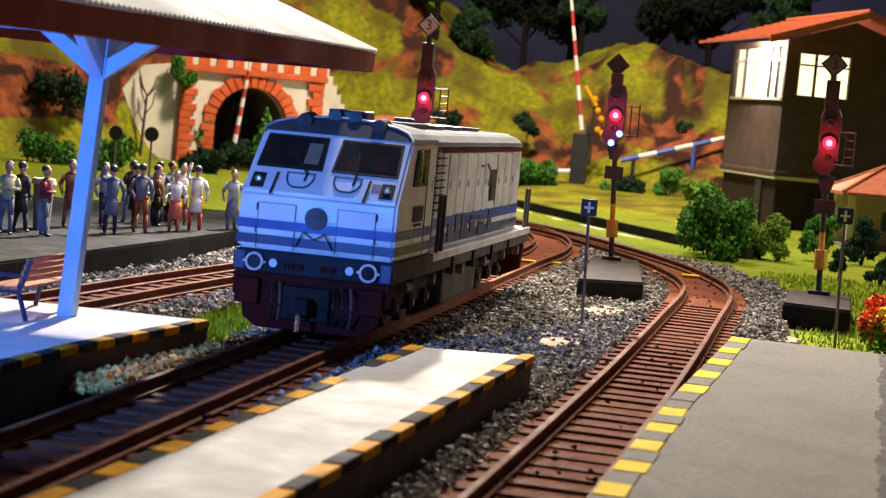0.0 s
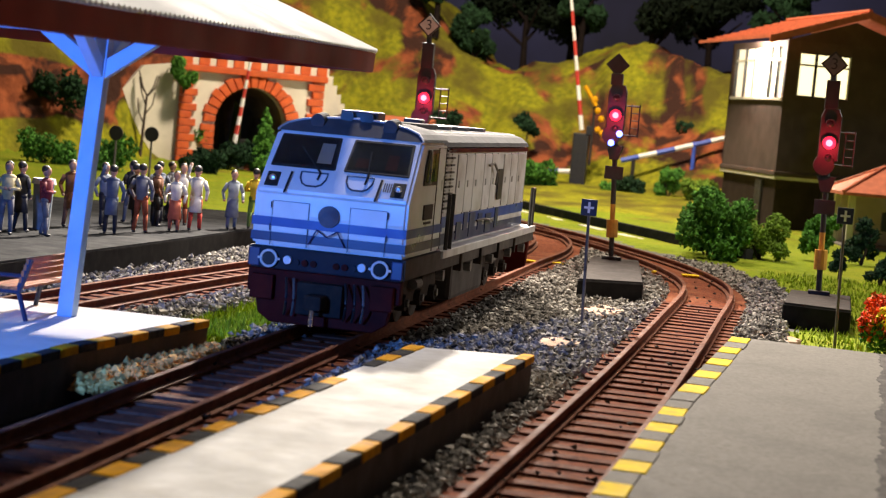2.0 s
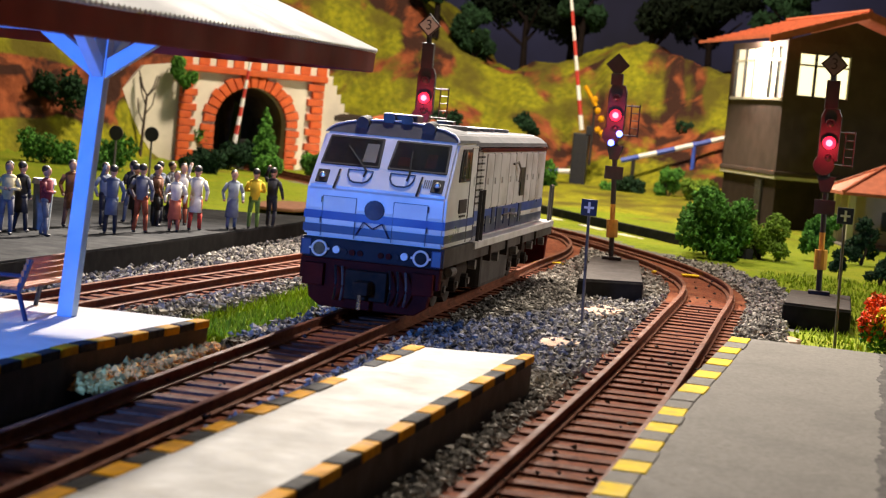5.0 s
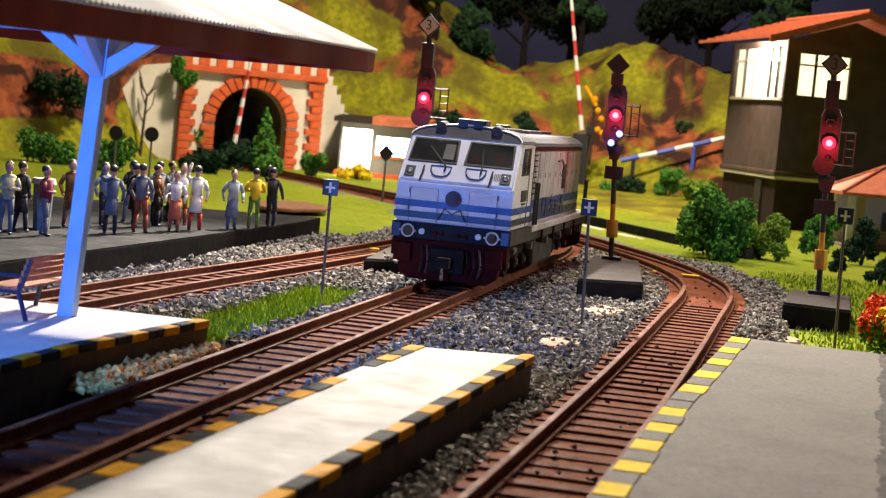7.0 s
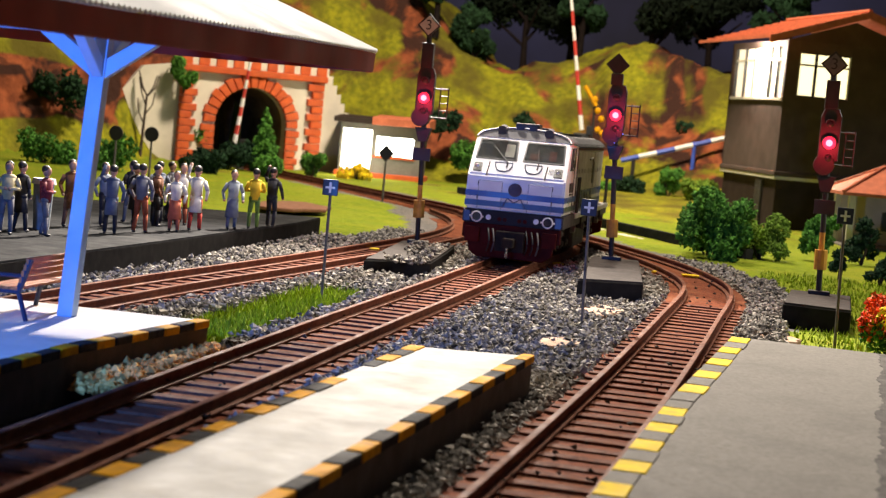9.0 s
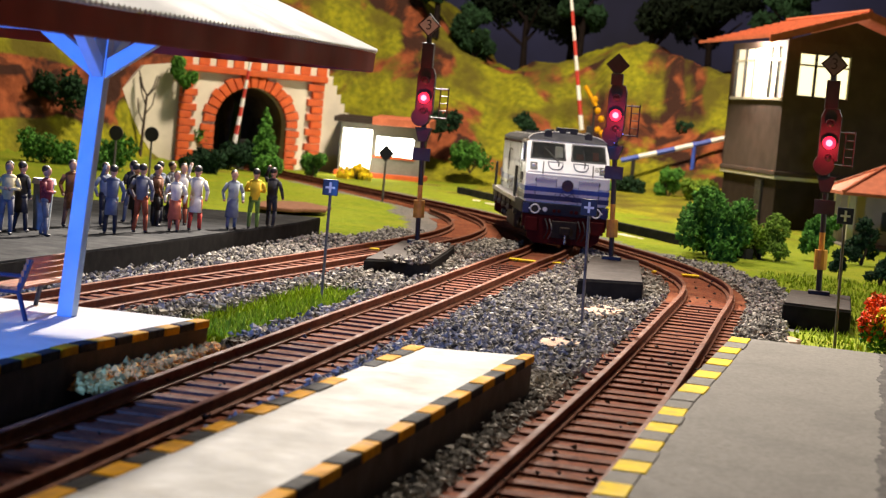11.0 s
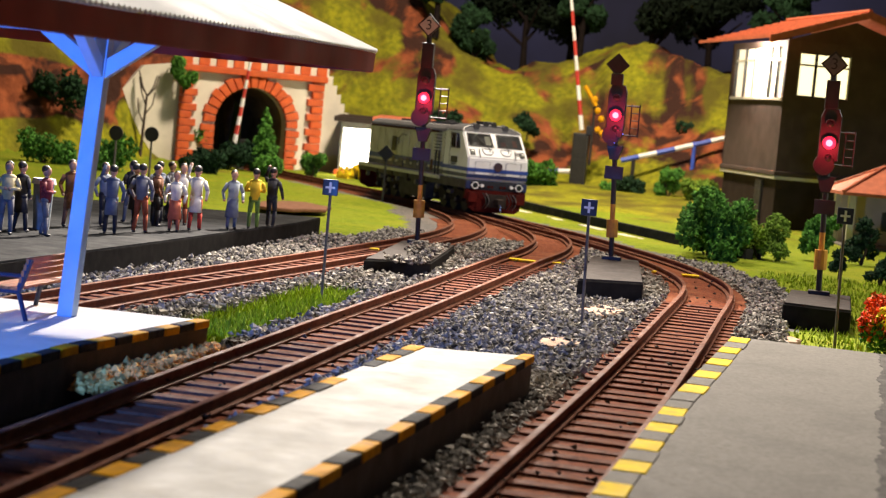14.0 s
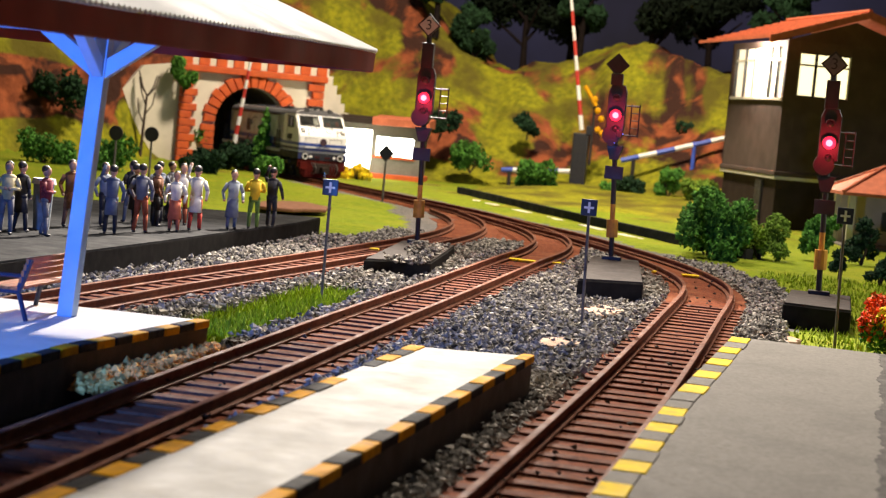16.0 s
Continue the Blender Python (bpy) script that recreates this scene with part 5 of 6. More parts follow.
for x, y, turn, tall, top, legs, label, arm, sk, ct, bg in (
        (-102, 99, 20, 17.5, CREAM, GREY_C, "painted figure in cream jacket and grey trousers", 2, 0, 0, 0),
        (-103, 109, 160, 17.2, DARK, DARK, "painted figure in dark clothes", 0, 0, 1, 0),
        (-95, 105, 100, 17.0, MAROON_C, GREY_C, "painted figure in wine-red shirt and grey trousers", 2, 0, 0, 0),
        (-102, 137, 40, 17.5, BROWN_C, BROWN_C, "painted figure in brown clothes", 0, 0, 1, 0),
        (-88, 130, 200, 17.5, GREYBLUE, DARK, "painted figure in a long grey-blue coat", 1, 0, 1, 0),
        (-85, 143, 180, 18.0, GREY_C, RUST_C, "painted figure in grey jacket and rust trousers", 0, 0, 0, 0),
        (-92, 157, 150, 17.2, DARK, DARK, "painted figure in dark coat", 0, 0, 1, 0),
        (-94, 180, 210, 17.5, GREYBLUE, DARK, "painted figure in slate jacket", 0, 0, 0, 1),
        (-81, 158, 10, 16.3, WHITE_C, ORANGE_C, "painted figure in white blouse and orange skirt", 0, 1, 0, 0),
        (-79, 169, 190, 17.8, WHITE_C, RED_C, "painted figure in white shirt and red trousers, arm raised", 1, 0, 1, 0),
        (-74, 186, 30, 16.8, STEEL_C, GREYBLUE, "painted figure in a pale grey dress", 0, 1, 1, 0),
        (-71, 197, 200, 17.4, YELLOW_C, GREEN_C, "painted figure in yellow shirt and green trousers", 2, 0, 0, 0),
        (-70, 211, 170, 17.6, DARK, DARK, "painted figure in dark suit, arm raised", 1, 0, 0, 0),
        (-88, 183, 20, 17.4, WHITE_C, RUST_C, "painted figure in white shirt and rust trousers", 0, 0, 0, 0),
        (-98, 150, 60, 17.0, STEEL_C, DARK, "painted figure in slate shirt", 0, 0, 0, 0),
        (-99, 172, 240, 17.3, DARK, GREY_C, "painted figure in black jacket", 2, 0, 0, 0),
        (-96, 196, 90, 17.0, GREY_C, DARK, "painted figure in grey shirt", 0, 0, 0, 1),
        (-90, 168, 120, 17.0, BROWN_C, DARK, "painted figure in brown jacket", 0, 0, 0, 0)):
    doll("figurine", x, y, turn, tall, top, legs, label, arm, sk, ct, bg)


def build_bin(x, y):
    t = thing("litter_bin", (x, y, 3.0), 0, "tapered grey litter bin with pale lid", "litter bin")
    part("bin_body", rod((0, 0, 0), (0, 0, 11.5), 2.0, 12, 2.6), STEEL_C, t)
    part("lid", rod((0, 0, 11.4), (0, 0, 12.8), 3.2, 14, 2.8), WHITE_C, t, "pale lid")


build_bin(-103, 122)


def build_pedicab(x, y):
    t = thing("parked_motorcycle", (x, y, 3.0), 40, "small dark parked motorcycle among the figures", "motorcycle")
    for yy in (-4.5, 4.5):
        q = rod((-0.5, yy, 2.2), (0.5, yy, 2.2), 2.2, 16)
        w = part("wheel", q, BLACK, t)
        part("hub", rod((-0.7, yy, 2.2), (0.7, yy, 2.2), 0.9, 10), STEEL, w)
    part("body", prism([(-4, 3), (-3, 5.4), (1, 5.2), (2.5, 6.2), (4.2, 3.4), (1.5, 2.2), (-1.5, 2.0)], 1.8, "x", -0.9, 0.3), DARK, t)
    part("saddle", box(-0.9, 0.9, -4.2, 0.6, 5.3, 6.2, 0.3), HAIR, t)
    part("handlebar", rod((-2.2, 3.4, 7.8), (2.2, 3.4, 7.8), 0.25, 6), STEEL, t)
    part("fork", rod((0, 3.4, 7.8), (0, 4.6, 2.2), 0.35, 6), STEEL, t)


build_pedicab(-93, 190)


# ---------------------------------------------------------------- lineside details
def build_kerb(points, z, high, wide, material, label, name="kerb"):
    line = curve_through(points, 6.0)
    t = tagged(part(name, ribbon(line, [(-wide / 2, -3), (-wide / 2, high), (wide / 2, high), (wide / 2, -3), (-wide / 2, -3)], lambda y: z), material), label, "kerb", kind="structure")
    return t


KERB_LINE = [(-105, 700), (-84, 662), (-58, 612), (-27, 553), (4, 497), (32, 448), (48, 418), (66, 392)]
build_kerb(KERB_LINE, -4, 4.2, 3.0, ASPHALT, "dark low retaining kerb behind the curve")
for (x, y), ln, a in (((-71, 615), 16, 118), ((-50, 577), 20, 118), ((-30, 540), 22, 118), ((-6, 498), 26, 117), ((14, 460), 24, 118), ((-84, 640), 10, 95)):
    q = box(-ln / 2, ln / 2, -2.2, 2.2, 0, 1.2, 0.25)
    ob = tagged(part("concrete_slab", q, PLASTER), "pale concrete slab lying beside the rails", "slab", "lineside slabs")
    ob.matrix_world = pose(x * MM, y * MM, -4.6 * MM, 0, 0, a)


def yellow_bar(a, b, z):
    d = Vector((b[0] - a[0], b[1] - a[1]))
    q = box(0, d.length, -2.0, 2.0, 0, 0.6, 0.1)
    ob = tagged(part("clearance_marker", q, BRIGHT_YELLOW), "yellow painted clearance bar across the track bed", "marker", "clearance bars")
    ob.matrix_world = pose(a[0] * MM, a[1] * MM, z * MM, 0, 0, math.degrees(math.atan2(d.y, d.x)))


for a, b in (((-47.5, 230), (-41, 231)), ((-4.5, 251), (6.2, 249)), ((10.2, 254), (14, 252)), ((40, 262), (44, 261)), ((49, 260), (58.5, 262))):
    yellow_bar(a, b, rail_level(a[1]) - 2.15)


def patch(name, cx, cy, rx, ry, z, material, label, seed):
    rng = random.Random(seed)
    pts = []
    for k in range(22):
        a = k / 22 * 2 * math.pi
        f = rng.uniform(0.75, 1.15)
        pts.append((cx + rx * f * math.cos(a), cy + ry * f * math.sin(a)))
    tagged(part(name, prism(pts, 1.4, "z", z - 1.4, 0.3), material), label, "dirt", kind="structure")


patch("dirt_patch", 39, 122, 5, 12, -1.5, DIRT, "bare sandy patch in the ballast", 1)
patch("dirt_patch", 38, 52, 4.2, 8, -1.6, DIRT, "bare sandy patch in the ballast", 2)
patch("dirt_patch", 80, 112, 6, 7, -2.4, DIRT, "bare sandy patch beside the lawn", 3)
patch("earth_bed", -113, 388, 16, 26, -0.6, BROWN_C, "low brown earth bed on the lawn", 4)
patch("turnout_fill", -20, 380, 16, 62, -4.2, TRACKBED, "rust-coloured fill between the turnout rails", 5)
patch("turnout_fill", 58, 235, 6.0, 34, -2.9, TRACKBED, "rust-coloured fill between the turnout rails", 6)


def diamond_sign(x, y, z, high, r, label, roundish=False):
    t = thing("trackside_board", (x, y, z), 0, label, "sign", "small track boards")
    part("pole", rod((0, 0, -3), (0, 0, high), 0.55, 7), POLE_GREY, t)
    n = 14 if roundish else 4
    part("board", prism([(r * math.cos(k * 2 * math.pi / n), high + r * math.sin(k * 2 * math.pi / n)) for k in range(n)], 0.8, "y", -0.9, 0.1), SIGNAL_BLACK, t, "dark board")


diamond_sign(-110, 530, -4, 23.5, 4.0, "dark diamond board on a thin pole")
diamond_sign(-223, 520, -3, 21, 3.6, "dark round board on a thin pole", True)
diamond_sign(-241, 520, -3, 20, 3.6, "dark round board on a thin pole", True)


# ---------------------------------------------------------------- level crossing
def build_barrier(x, y, z, tip, label, tall_box=26.0):
    t = thing("crossing_barrier", (x, y, z), 0, label, "barrier", "crossing barriers")
    part("drive_box", box(-5, 5, -4, 5, -6, tall_box, 0.8), BLACK, t, "dark drive box")
    a, b = Vector((0, -3, tall_box + 2)), Vector(tip)
    n = 9
    for k in range(n):
        u, v = a.lerp(b, k / n), a.lerp(b, (k + 1) / n)
        part("arm_band", rod(u, v, 1.5 - 0.07 * k, 8, 1.5 - 0.07 * (k + 1)), WHITE if k % 2 == 0 else RED_PAINT, t)
    part("counterweight", box(3, 7, -4.5, -1, tall_box - 1, tall_box + 5, 0.5), BLACK, t)
    return t


build_barrier(-57, 850, 6, (-15, -3, 116), "red and white crossing barrier raised on a dark drive box", 30)
build_barrier(-255, 752, -5, (6, -3, 66), "red and white crossing barrier raised before the tunnel", 14)


def build_lamps(x, y, z):
    t = thing("crossing_lights", (x, y, z), 0, "yellow crossing lamps on a dark post", "crossing light")
    part("post", rod((0, 0, -20), (0, 0, 22), 0.8, 8), SIGNAL_BLACK, t)
    for dx, dz in ((0, 22), (2.4, 15), (5, 10), (3.5, 3), (6.5, 1)):
        part("lamp_shade", ball((dx, -2, dz), 2.0, 2, (1, 0.7, 1.1)), YELLOW, t, "yellow lamp cover")
    part("arm", rod((-7, -2, 30), (1, -2, 18), 1.3, 8), YELLOW, t, "yellow arm")


build_lamps(-50, 846, 36)


def build_low_arm(a, b, label):
    t = thing("blue_barrier", (a[0], a[1], a[2]), 0, label, "barrier", "blue barriers")
    d = Vector(b) - Vector(a)
    n = 6
    for k in range(n):
        part("arm_band", rod(d * (k / n), d * ((k + 1) / n), 1.6, 8), BARRIER_BLUE if k % 2 == 0 else WHITE, t)
    for u in (0.12, 0.68):
        p = d * u
        part("post", rod((p.x, p.y, -a[2] - 4), (p.x, p.y, p.z), 1.3, 8), SIGNAL_BLACK if u < 0.5 else BARRIER_BLUE, t)


build_low_arm((-30, 845, 21), (36, 852, 42), "blue and white barrier arm sloping up beside the tower")
build_low_arm((-106, 846, 8), (-62, 848, 11), "blue and white low barrier arm behind the bushes")


# ---------------------------------------------------------------- garden pavilion beside the tower
def build_pavilion():
    t = thing("garden_pavilion", (120, 565, -3), 12, "small garden pavilion with orange tiled roof and white columns", "pavilion")
    for x in (-17, 17):
        for y in (-14, 14):
            part("column", box(x - 1.5, x + 1.5, y - 1.5, y + 1.5, -3, 24, 0.2), TRIM, t)
    q = bmesh.new()
    eave = [(-23, -20), (23, -20), (23, 20), (-23, 20)]
    lo = [q.verts.new((x, y, 23.5)) for x, y in eave]
    hi = [q.verts.new((x, y, 25.0)) for x, y in eave]
    ap = q.verts.new((0, 0, 37.5))
    for i in range(4):
        q.faces.new((lo[i], lo[(i + 1) % 4], hi[(i + 1) % 4], hi[i]))
        q.faces.new((hi[i], hi[(i + 1) % 4], ap))
    q.faces.new(lo[::-1])
    bmesh.ops.recalc_face_normals(q, faces=q.faces)
    part("roof", q, TILE_RED, t, "orange pyramid roof")
    for x, y in eave:
        part("hip_ridge", rod((x, y, 25.2), (0, 0, 37.8), 0.7, 6), TILE_RED, t)
    part("floor", box(-19, 19, -16, 16, -4, 0.5, 0.3), CONCRETE, t)
    part("back_wall", box(-16, 16, 12, 13.2, 0, 23, 0.2), PLASTER, t)
    part("bench_wall", box(-2, 16, -12.5, -11, 8, 17, 0.2), IRON_BLUE, t, "dark blue board")


build_pavilion()


# ---------------------------------------------------------------- more plants
build_bush(-76, 800, -2, 16, 17, LEAF, "round green bush below the hill", 21, 1500, 1.5)
build_bush(5, 800, 3, 9, 18, LEAF, "green bush beside the blue barrier", 22, 900, 1.5)
build_bush(24, 785, 2, 12, 15, LEAF_LIGHT, "yellow-green bush beside the tower", 23, 1000, 1.5)
build_bush(-20, 806, -3, 12, 14, LEAF_DARK, "grey-green shrub behind the signal", 24, 1000, 1.6)
build_bush(-32, 800, -2, 5, 12, LEAF, "small bright green shrub", 25, 400, 1.4)
build_bush(-199, 728, -4, 8, 16, LEAF, "round green bush beside the portal", 26, 900, 1.3)
build_bush(-206, 660, -4, 10, 11, LEAF, "low green bush before the portal", 27, 800, 1.3)
# the hut's yellow glow on these plants is put into their leaf colour
build_bush(-178, 752, -4, 12, 11, YELLOW_PLANT, "bright yellow plants before the hut, its glow in their colour", 28, 900, 1.2)
build_bush(-238, 640, -3, 16, 14, LEAF_DARK, "dark hedge behind the far platform", 29, 1000, 1.4)
build_bush(-260, 560, -3, 14, 15, LEAF, "green hedge behind the far platform", 30, 1000, 1.4)
build_bush(-300, 575, -3, 16, 16, LEAF, "green hedge on the hill's foot", 31, 900, 1.4)
build_bush(70, 400, -4, 12, 17, LEAF_LIGHT, "yellow-green ragged bush beside the curve", 32, 1300, 1.1)
# the tower's shade is put into the dark leaves of these two
build_bush(108, 420, -4, 8, 22, LEAF_DARK, "dark green bush beside the signal tower, shade in its colour", 33, 900, 1.1)
build_bush(98, 330, -4, 4, 14, LEAF_DARK, "small dark green shrub behind the signal, shade in its colour", 34, 400, 1.0)
build_bush(112, 330, -4, 6, 12, LEAF_DARK, "dark shrub on the lawn", 35, 500, 1.0)
build_bush(-125, 838, 6, 16, 16, LEAF, "green shrub at the rocky slope", 36, 1000, 1.6)
build_bush(-150, 850, 24, 16, 20, LEAF_DARK, "dark shrub on the rocky slope", 37, 1000, 1.7)
build_bush(-95, 868, 30, 9, 20, LEAF_DARK, "dark thorny shrub on the hillside", 38, 500, 1.7)
build_bush(12, 880, 40, 14, 12, LEAF_DARK, "dark shrub on the hillside", 39, 600, 1.7)
build_bush(-345, 690, 26, 20, 18, LEAF_DARK, "dark shrub among the red rocks", 40, 900, 1.8)
build_bush(-290, 775, 4, 14, 16, LEAF, "green bush beside the wing wall", 41, 900, 1.4)
build_bush(-315, 800, 52, 16, 16, LEAF, "green bush above the wing wall", 42, 900, 1.6)
fb = build_bush(106, 108, -3, 8.5, 15, FLOWER, "bush of orange, red and yellow flowers beside the platform", 43, 1400, 0.85, "flower_bush")
extra = leaf_cloud([((-4, -2, 4), 4), ((2, 2, 9), 4), ((4, -3, 3), 4)], 500, 0.8, 44)
extra.materials.append(LEAF)
part("leaves", extra, None, fb, "green leaves")
extra = leaf_cloud([((-3, -3, 7), 3.5), ((3, -2, 5), 4)], 260, 0.7, 45)
extra.materials.append(YELLOW_PLANT)
part("yellow_blossoms", extra, None, fb, "yellow blossoms")


def build_dark_tree(x, y, z, h, r, seed, material, label):
    rng = random.Random(seed)
    t = thing("tree", (x, y, z), 0, label, "tree", "dark trees on the ridge")
    q = rod((0, 0, -8), (rng.uniform(-2, 2), 0, h * 0.6), 3.0, 8, 1.6)
    for k in range(5):
        a = rng.uniform(0, 6.28)
        rod((0, 0, h * (0.3 + 0.06 * k)), (r * 0.8 * math.cos(a), r * 0.6 * math.sin(a), h * (0.55 + 0.08 * k)), 1.3, 6, 0.5, bm=q)
    part("trunk", q, UNLIT_BARK, t)
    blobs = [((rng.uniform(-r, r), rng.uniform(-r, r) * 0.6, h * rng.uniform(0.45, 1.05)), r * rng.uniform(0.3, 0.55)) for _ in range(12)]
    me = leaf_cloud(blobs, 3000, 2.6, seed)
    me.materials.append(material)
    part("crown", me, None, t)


# silhouettes by colour: bark and some crowns are darkened to look unlit
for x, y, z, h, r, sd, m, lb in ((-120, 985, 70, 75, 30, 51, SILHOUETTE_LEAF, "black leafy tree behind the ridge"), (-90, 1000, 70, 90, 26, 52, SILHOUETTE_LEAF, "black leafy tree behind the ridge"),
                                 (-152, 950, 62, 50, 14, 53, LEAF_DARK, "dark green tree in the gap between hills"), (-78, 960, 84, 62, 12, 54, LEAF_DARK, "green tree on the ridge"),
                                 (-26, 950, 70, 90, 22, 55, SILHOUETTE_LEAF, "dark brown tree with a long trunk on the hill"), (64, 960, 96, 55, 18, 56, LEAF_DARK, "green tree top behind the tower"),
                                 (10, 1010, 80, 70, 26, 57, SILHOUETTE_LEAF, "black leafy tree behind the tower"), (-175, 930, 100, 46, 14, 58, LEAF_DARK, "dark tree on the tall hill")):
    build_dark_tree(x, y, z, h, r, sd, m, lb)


def build_bare_tree(x, y, z, h, seed):
    rng = random.Random(seed)
    t = thing("bare_tree", (x, y, z), 0, "thin leafless tree before the white wing wall", "tree")
    part("trunk", rod((0, 0, -3), (1.5, 0, h * 0.62), 1.1, 7, 0.7), BARK, t)
    for k in range(7):
        u = 0.35 + 0.09 * k
        s = 1 if k % 2 else -1
        a = Vector((1.5 * u / 0.62, 0, h * min(u, 0.62)))
        mid = a + Vector((s * rng.uniform(3, 5), rng.uniform(-1, 1), rng.uniform(5, 8)))
        part("branch", tube([a, mid, mid + Vector((s * rng.uniform(0, 3), 0, rng.uniform(6, 11)))], 0.45, 5), BARK, t)


build_bare_tree(-312, 742, -4, 62, 61)
build_bush(-291, 752, 40, 10, 22, LEAF, "green climbing bush beside the portal pillar", 62, 900, 1.4)
worn = [(128, 47), (99, 47)]
rng = random.Random(9)
for k in range(240):
    worn.append((99.5 - k * 0.068 + 1.3 * noise.noise(Vector((k * 0.11, 2.0, 0))) + rng.uniform(-0.35, 0.35), 44 - k * 1.55))
worn.append((128, -328))
tagged(part("worn_asphalt", prism(worn[::-1], 0.12, "z", 3.48), ASPHALT_WORN), "rough dark asphalt along the platform's back", "asphalt", kind="structure")


# ---------------------------------------------------------------- far scenery
part_back = box(-1100, 900, 1180, 1186, -60, 420)
NIGHT = mat("night_blue_backdrop", (0.03, 0.034, 0.11), (0.012, 0.013, 0.04), 120, 0.9)
tagged(part("backdrop", part_back, NIGHT), "dark blue painted backdrop behind the hills", "backdrop", kind="structure")


# ---------------------------------------------------------------- ballast
def scatter(n, x0, x1, y0, y1, keep, seed, lift=0.0):
    rng = random.Random(seed)
    out = []
    while len(out) < n:
        x, y = rng.uniform(x0, x1), rng.uniform(y0, y1)
        if keep(x, y):
            out.append((x, y, -3.2 + lift + rng.uniform(0, 1.3) * (1 if rng.random() < 0.7 else 1.6)))
    return out


def on_slab(x, y):
    return (8 < x - 0 and 8.5 + (y + 330) * 0.0466 - 1 < x < 27 + (y + 330) * 0.0475 + 1 and y < -13) or (x > 57 + (y + 330) * 0.036 and y < 50) or (x < -12 and x > -52 and y < -16) or x < -70 - max(0, (120 - y)) * 0.035


def clear_of_rails(x, y):
    return min(nearest(TRACK_A[::2], x, y), nearest(TRACK_B[::2], x, y), nearest(TRACK_C[::2], x, y)) > 10.6


def ballast_here(x, y):
    return zone(x, y) == 1 and clear_of_rails(x, y) and not (-24 < x < -6 and y < -28) and not on_slab(x, y) and not on_plinth(x, y)


def on_plinth(x, y):
    return (-34 < x < -13 and 158 < y < 238 and -28 - (y - 158) * 0.09 < x < -12.5 - (y - 158) * 0.09) or (153 < y < 238 and 29 - (y - 153) * 0.07 < x < 45 - (y - 153) * 0.1)


stones("gravel", scatter(2600, -17, -8.5, -64, -16, lambda x, y: x > -13 + (y + 17) * 0.06 and x < -9, 12, 1.0), 0.4, 0.95, TAN_STONE, "loose tan gravel heap between platform and track", 2)


def grass_blades(name, areas, count, label, seed):
    rng = random.Random(seed)
    V, F = [], []
    for x0, x1, y0, y1, keep in areas:
        n = 0
        while n < count:
            x, y = rng.uniform(x0, x1), rng.uniform(y0, y1)
            n += 1
            if not keep(x, y):
                continue
            a, h, w = rng.uniform(0, 6.28), rng.uniform(0.8, 2.2), rng.uniform(0.18, 0.4)
            dx, dy, z = math.cos(a), math.sin(a), height(x, y) - 0.2
            i = len(V)
            V += [((x - dy * w) * MM, (y + dx * w) * MM, z * MM), ((x + dy * w) * MM, (y - dx * w) * MM, z * MM), ((x + dx * h * 0.5) * MM, (y + dy * h * 0.5) * MM, (z + h) * MM)]
            F.append((i, i + 1, i + 2))
    me = bpy.data.meshes.new("mesh")
    me.from_pydata(V, [], F)
    me.materials.append(BLADE)
    tagged(new(name, me), label, "grass", kind="stuff")


BLADE = mat("grass_blade", (0.27, 0.36, 0.02), (0.18, 0.26, 0.018), 3, 0.9, island=0.4, spec=0.1)
grass_blades("grass", [(-32, -11, -20, 124, lambda x, y: zone(x, y) == 0), (72, 130, 60, 330, lambda x, y: zone(x, y) == 0 and not (80 < x < 98 and 146 < y < 191))], 7000, "short bright green grass blades on the strip and lawns", 5)
def between_rails(x, y):
    return min(nearest(TRACK_B[::2], x, y), nearest(TRACK_C[::2], x, y)) < 10


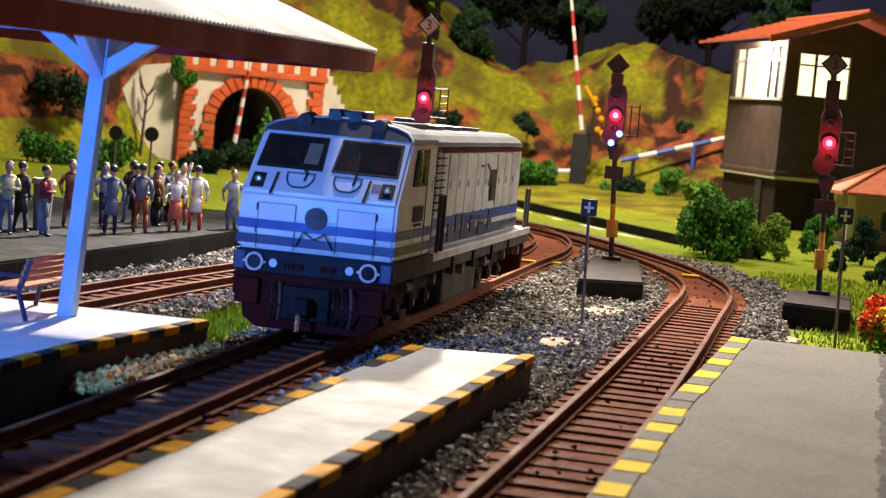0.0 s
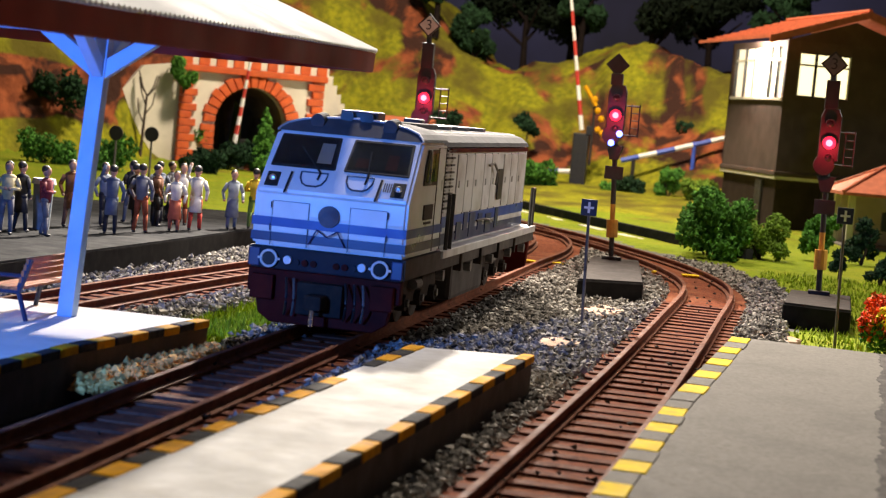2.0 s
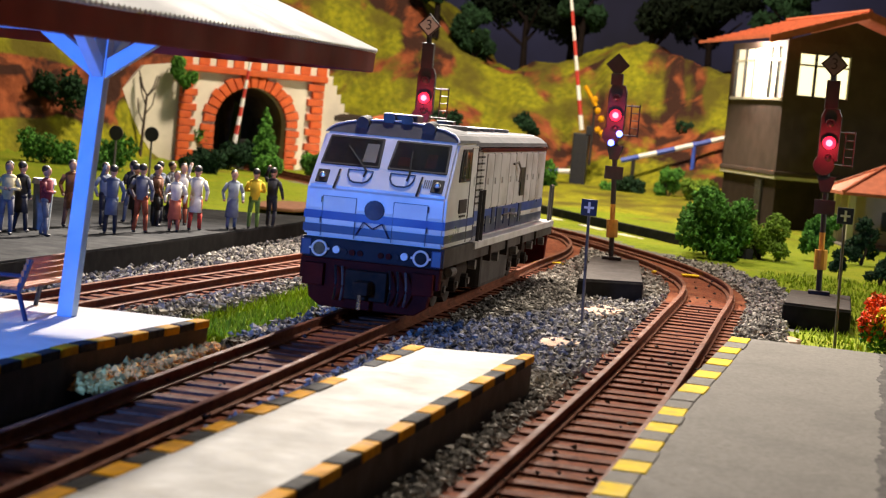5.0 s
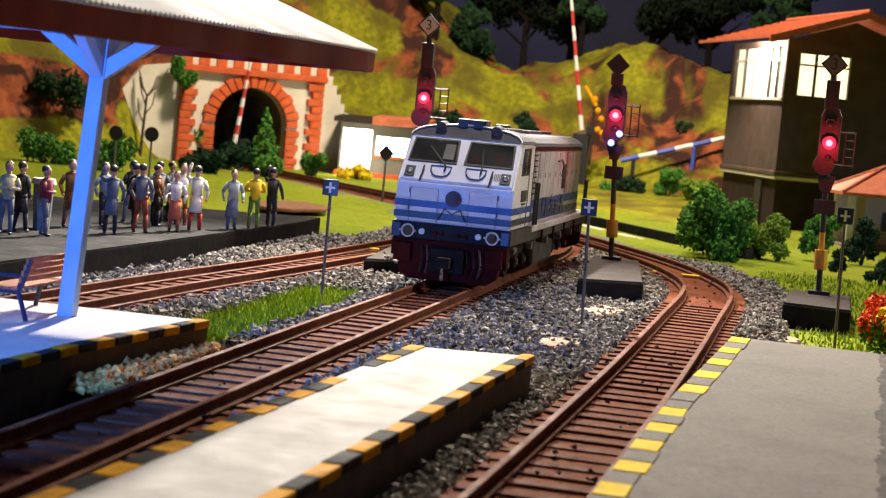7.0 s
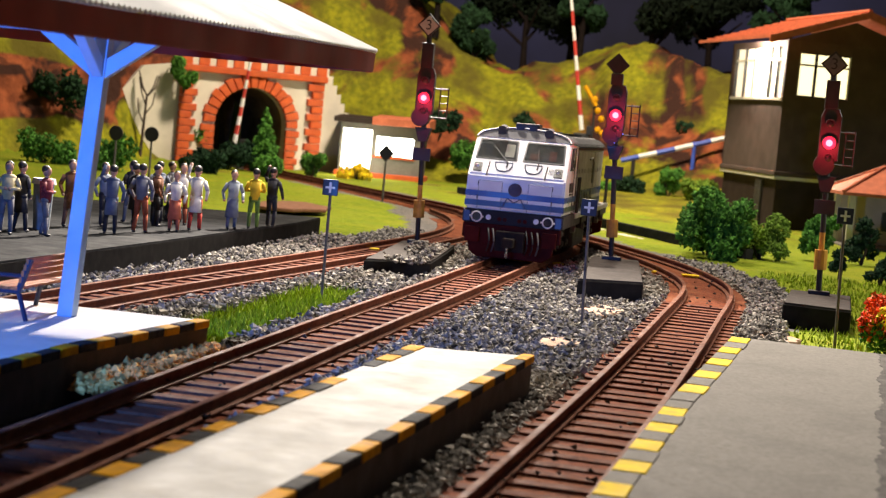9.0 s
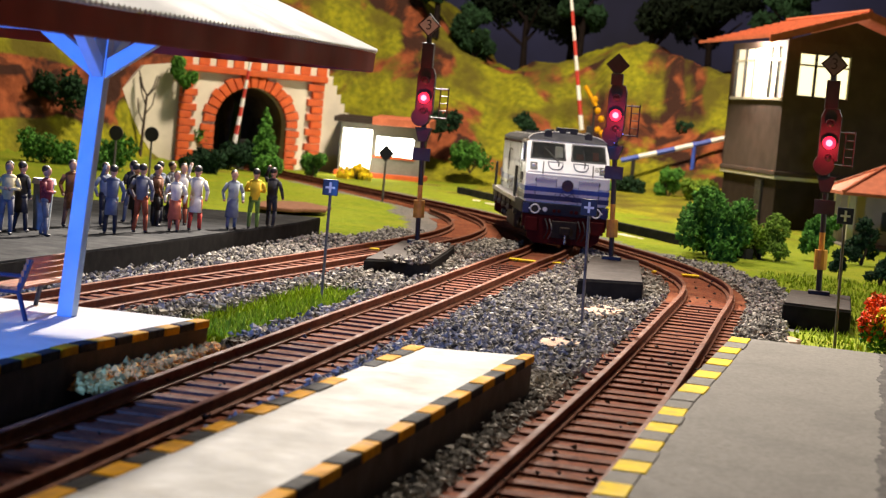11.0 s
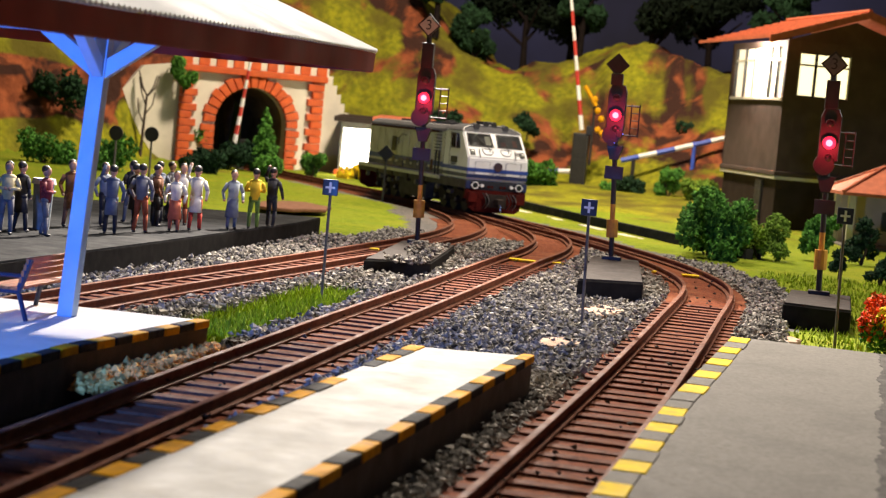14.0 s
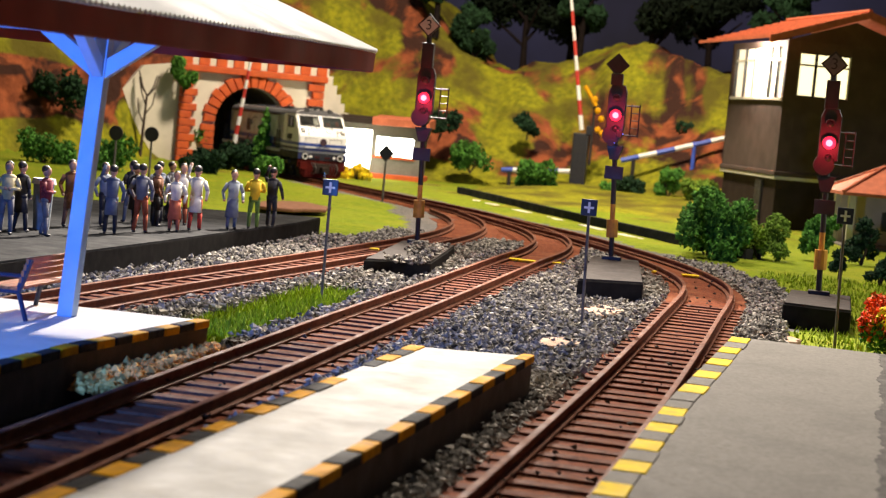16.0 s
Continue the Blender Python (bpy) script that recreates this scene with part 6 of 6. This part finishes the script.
stones("ballast_heap", [(x, y, z + 4.4) for x, y, z in scatter(420, -34, -12, 160, 238, lambda x, y: on_plinth(x, y) and noise.noise(Vector((x / 7, y / 13, 4))) + (x + 20) * 0.07 > 0.02, 17)], 0.4, 0.9, STONE, "grey ballast stones spilled over the low plinth", 6)
stones("stone_chips", scatter(260, -10, 72, -140, 240, between_rails, 13, 0.9), 0.22, 0.6, DARK_CHIP, "dark stone chips scattered over the sleepers", 3)
stones("ballast", scatter(60000, -78, 82, -150, 330, ballast_here, 11), 0.36, 0.88, STONE, "loose grey and black ballast stones between the tracks", 1)


# ---------------------------------------------------------------- movement
def along(line, s):
    seg = np.concatenate([[0], np.cumsum(np.linalg.norm(np.diff(line, axis=0), axis=1))])
    s0 = np.interp(0.0, line[:60 + len(line) // 2, 1], seg[:60 + len(line) // 2])
    return Vector((np.interp(s + s0, seg, line[:, 0]), np.interp(s + s0, seg, line[:, 1])))


RUN_T = [0, 0.5, 1, 1.5, 2, 2.5, 3, 3.5, 4, 4.5, 5, 5.5, 6, 6.5, 7, 7.5, 8, 8.5, 9, 9.5, 10, 10.5, 11, 11.5, 12, 12.5, 13, 13.5, 14, 14.5, 15, 15.5, 16]
RUN_S = [0, 1.0, 3.0, 6.0, 8.6, 11.8, 15.2, 19.2, 23.5, 31, 42, 57, 76, 97.5, 120, 142, 164, 185.5, 207, 230, 253, 275, 297, 320, 346, 372, 403, 439, 478, 527, 584, 647, 719]


def motions():
    rows = []
    for t, s in zip(RUN_T, RUN_S):
        a, b = along(TRACK_B, s + 32), along(TRACK_B, s + 113)
        ax = (b - a).normalized()
        p = a - ax * 32
        za, zb = rail_level(a.y), rail_level(b.y)
        rows.append((t, pose(p.x * MM, p.y * MM, (za + (za - zb) * 0.4) * MM, math.degrees(math.atan2(zb - za, 81)), 0, math.degrees(math.atan2(-ax.x, ax.y)))))
    walk(locomotive, rows)
    for w, y in wheelsets:
        spin = []
        for k in range(161):
            s = float(np.interp(k / 10, RUN_T, RUN_S))
            spin.append((k / 10, pose(0, y * MM, 5.2 * MM) @ Matrix.Rotation(-s / 5.2, 4, "X")))
        walk(w, spin)
    # turning the black backs forward stands for switching the blue lamps off
    for e, x, z in blue_leds:
        on, off = pose(x * MM, -2.6 * MM, z * MM), pose(x * MM, -2.6 * MM, z * MM) @ Matrix.Rotation(radians(88), 4, "Z")
        away = pose(x * MM, -2.6 * MM, z * MM) @ Matrix.Rotation(radians(176), 4, "Z")
        walk(e, [(0.0, on), (8.1, on), (8.14, off), (8.2, away), (16.0, away)])


motions()
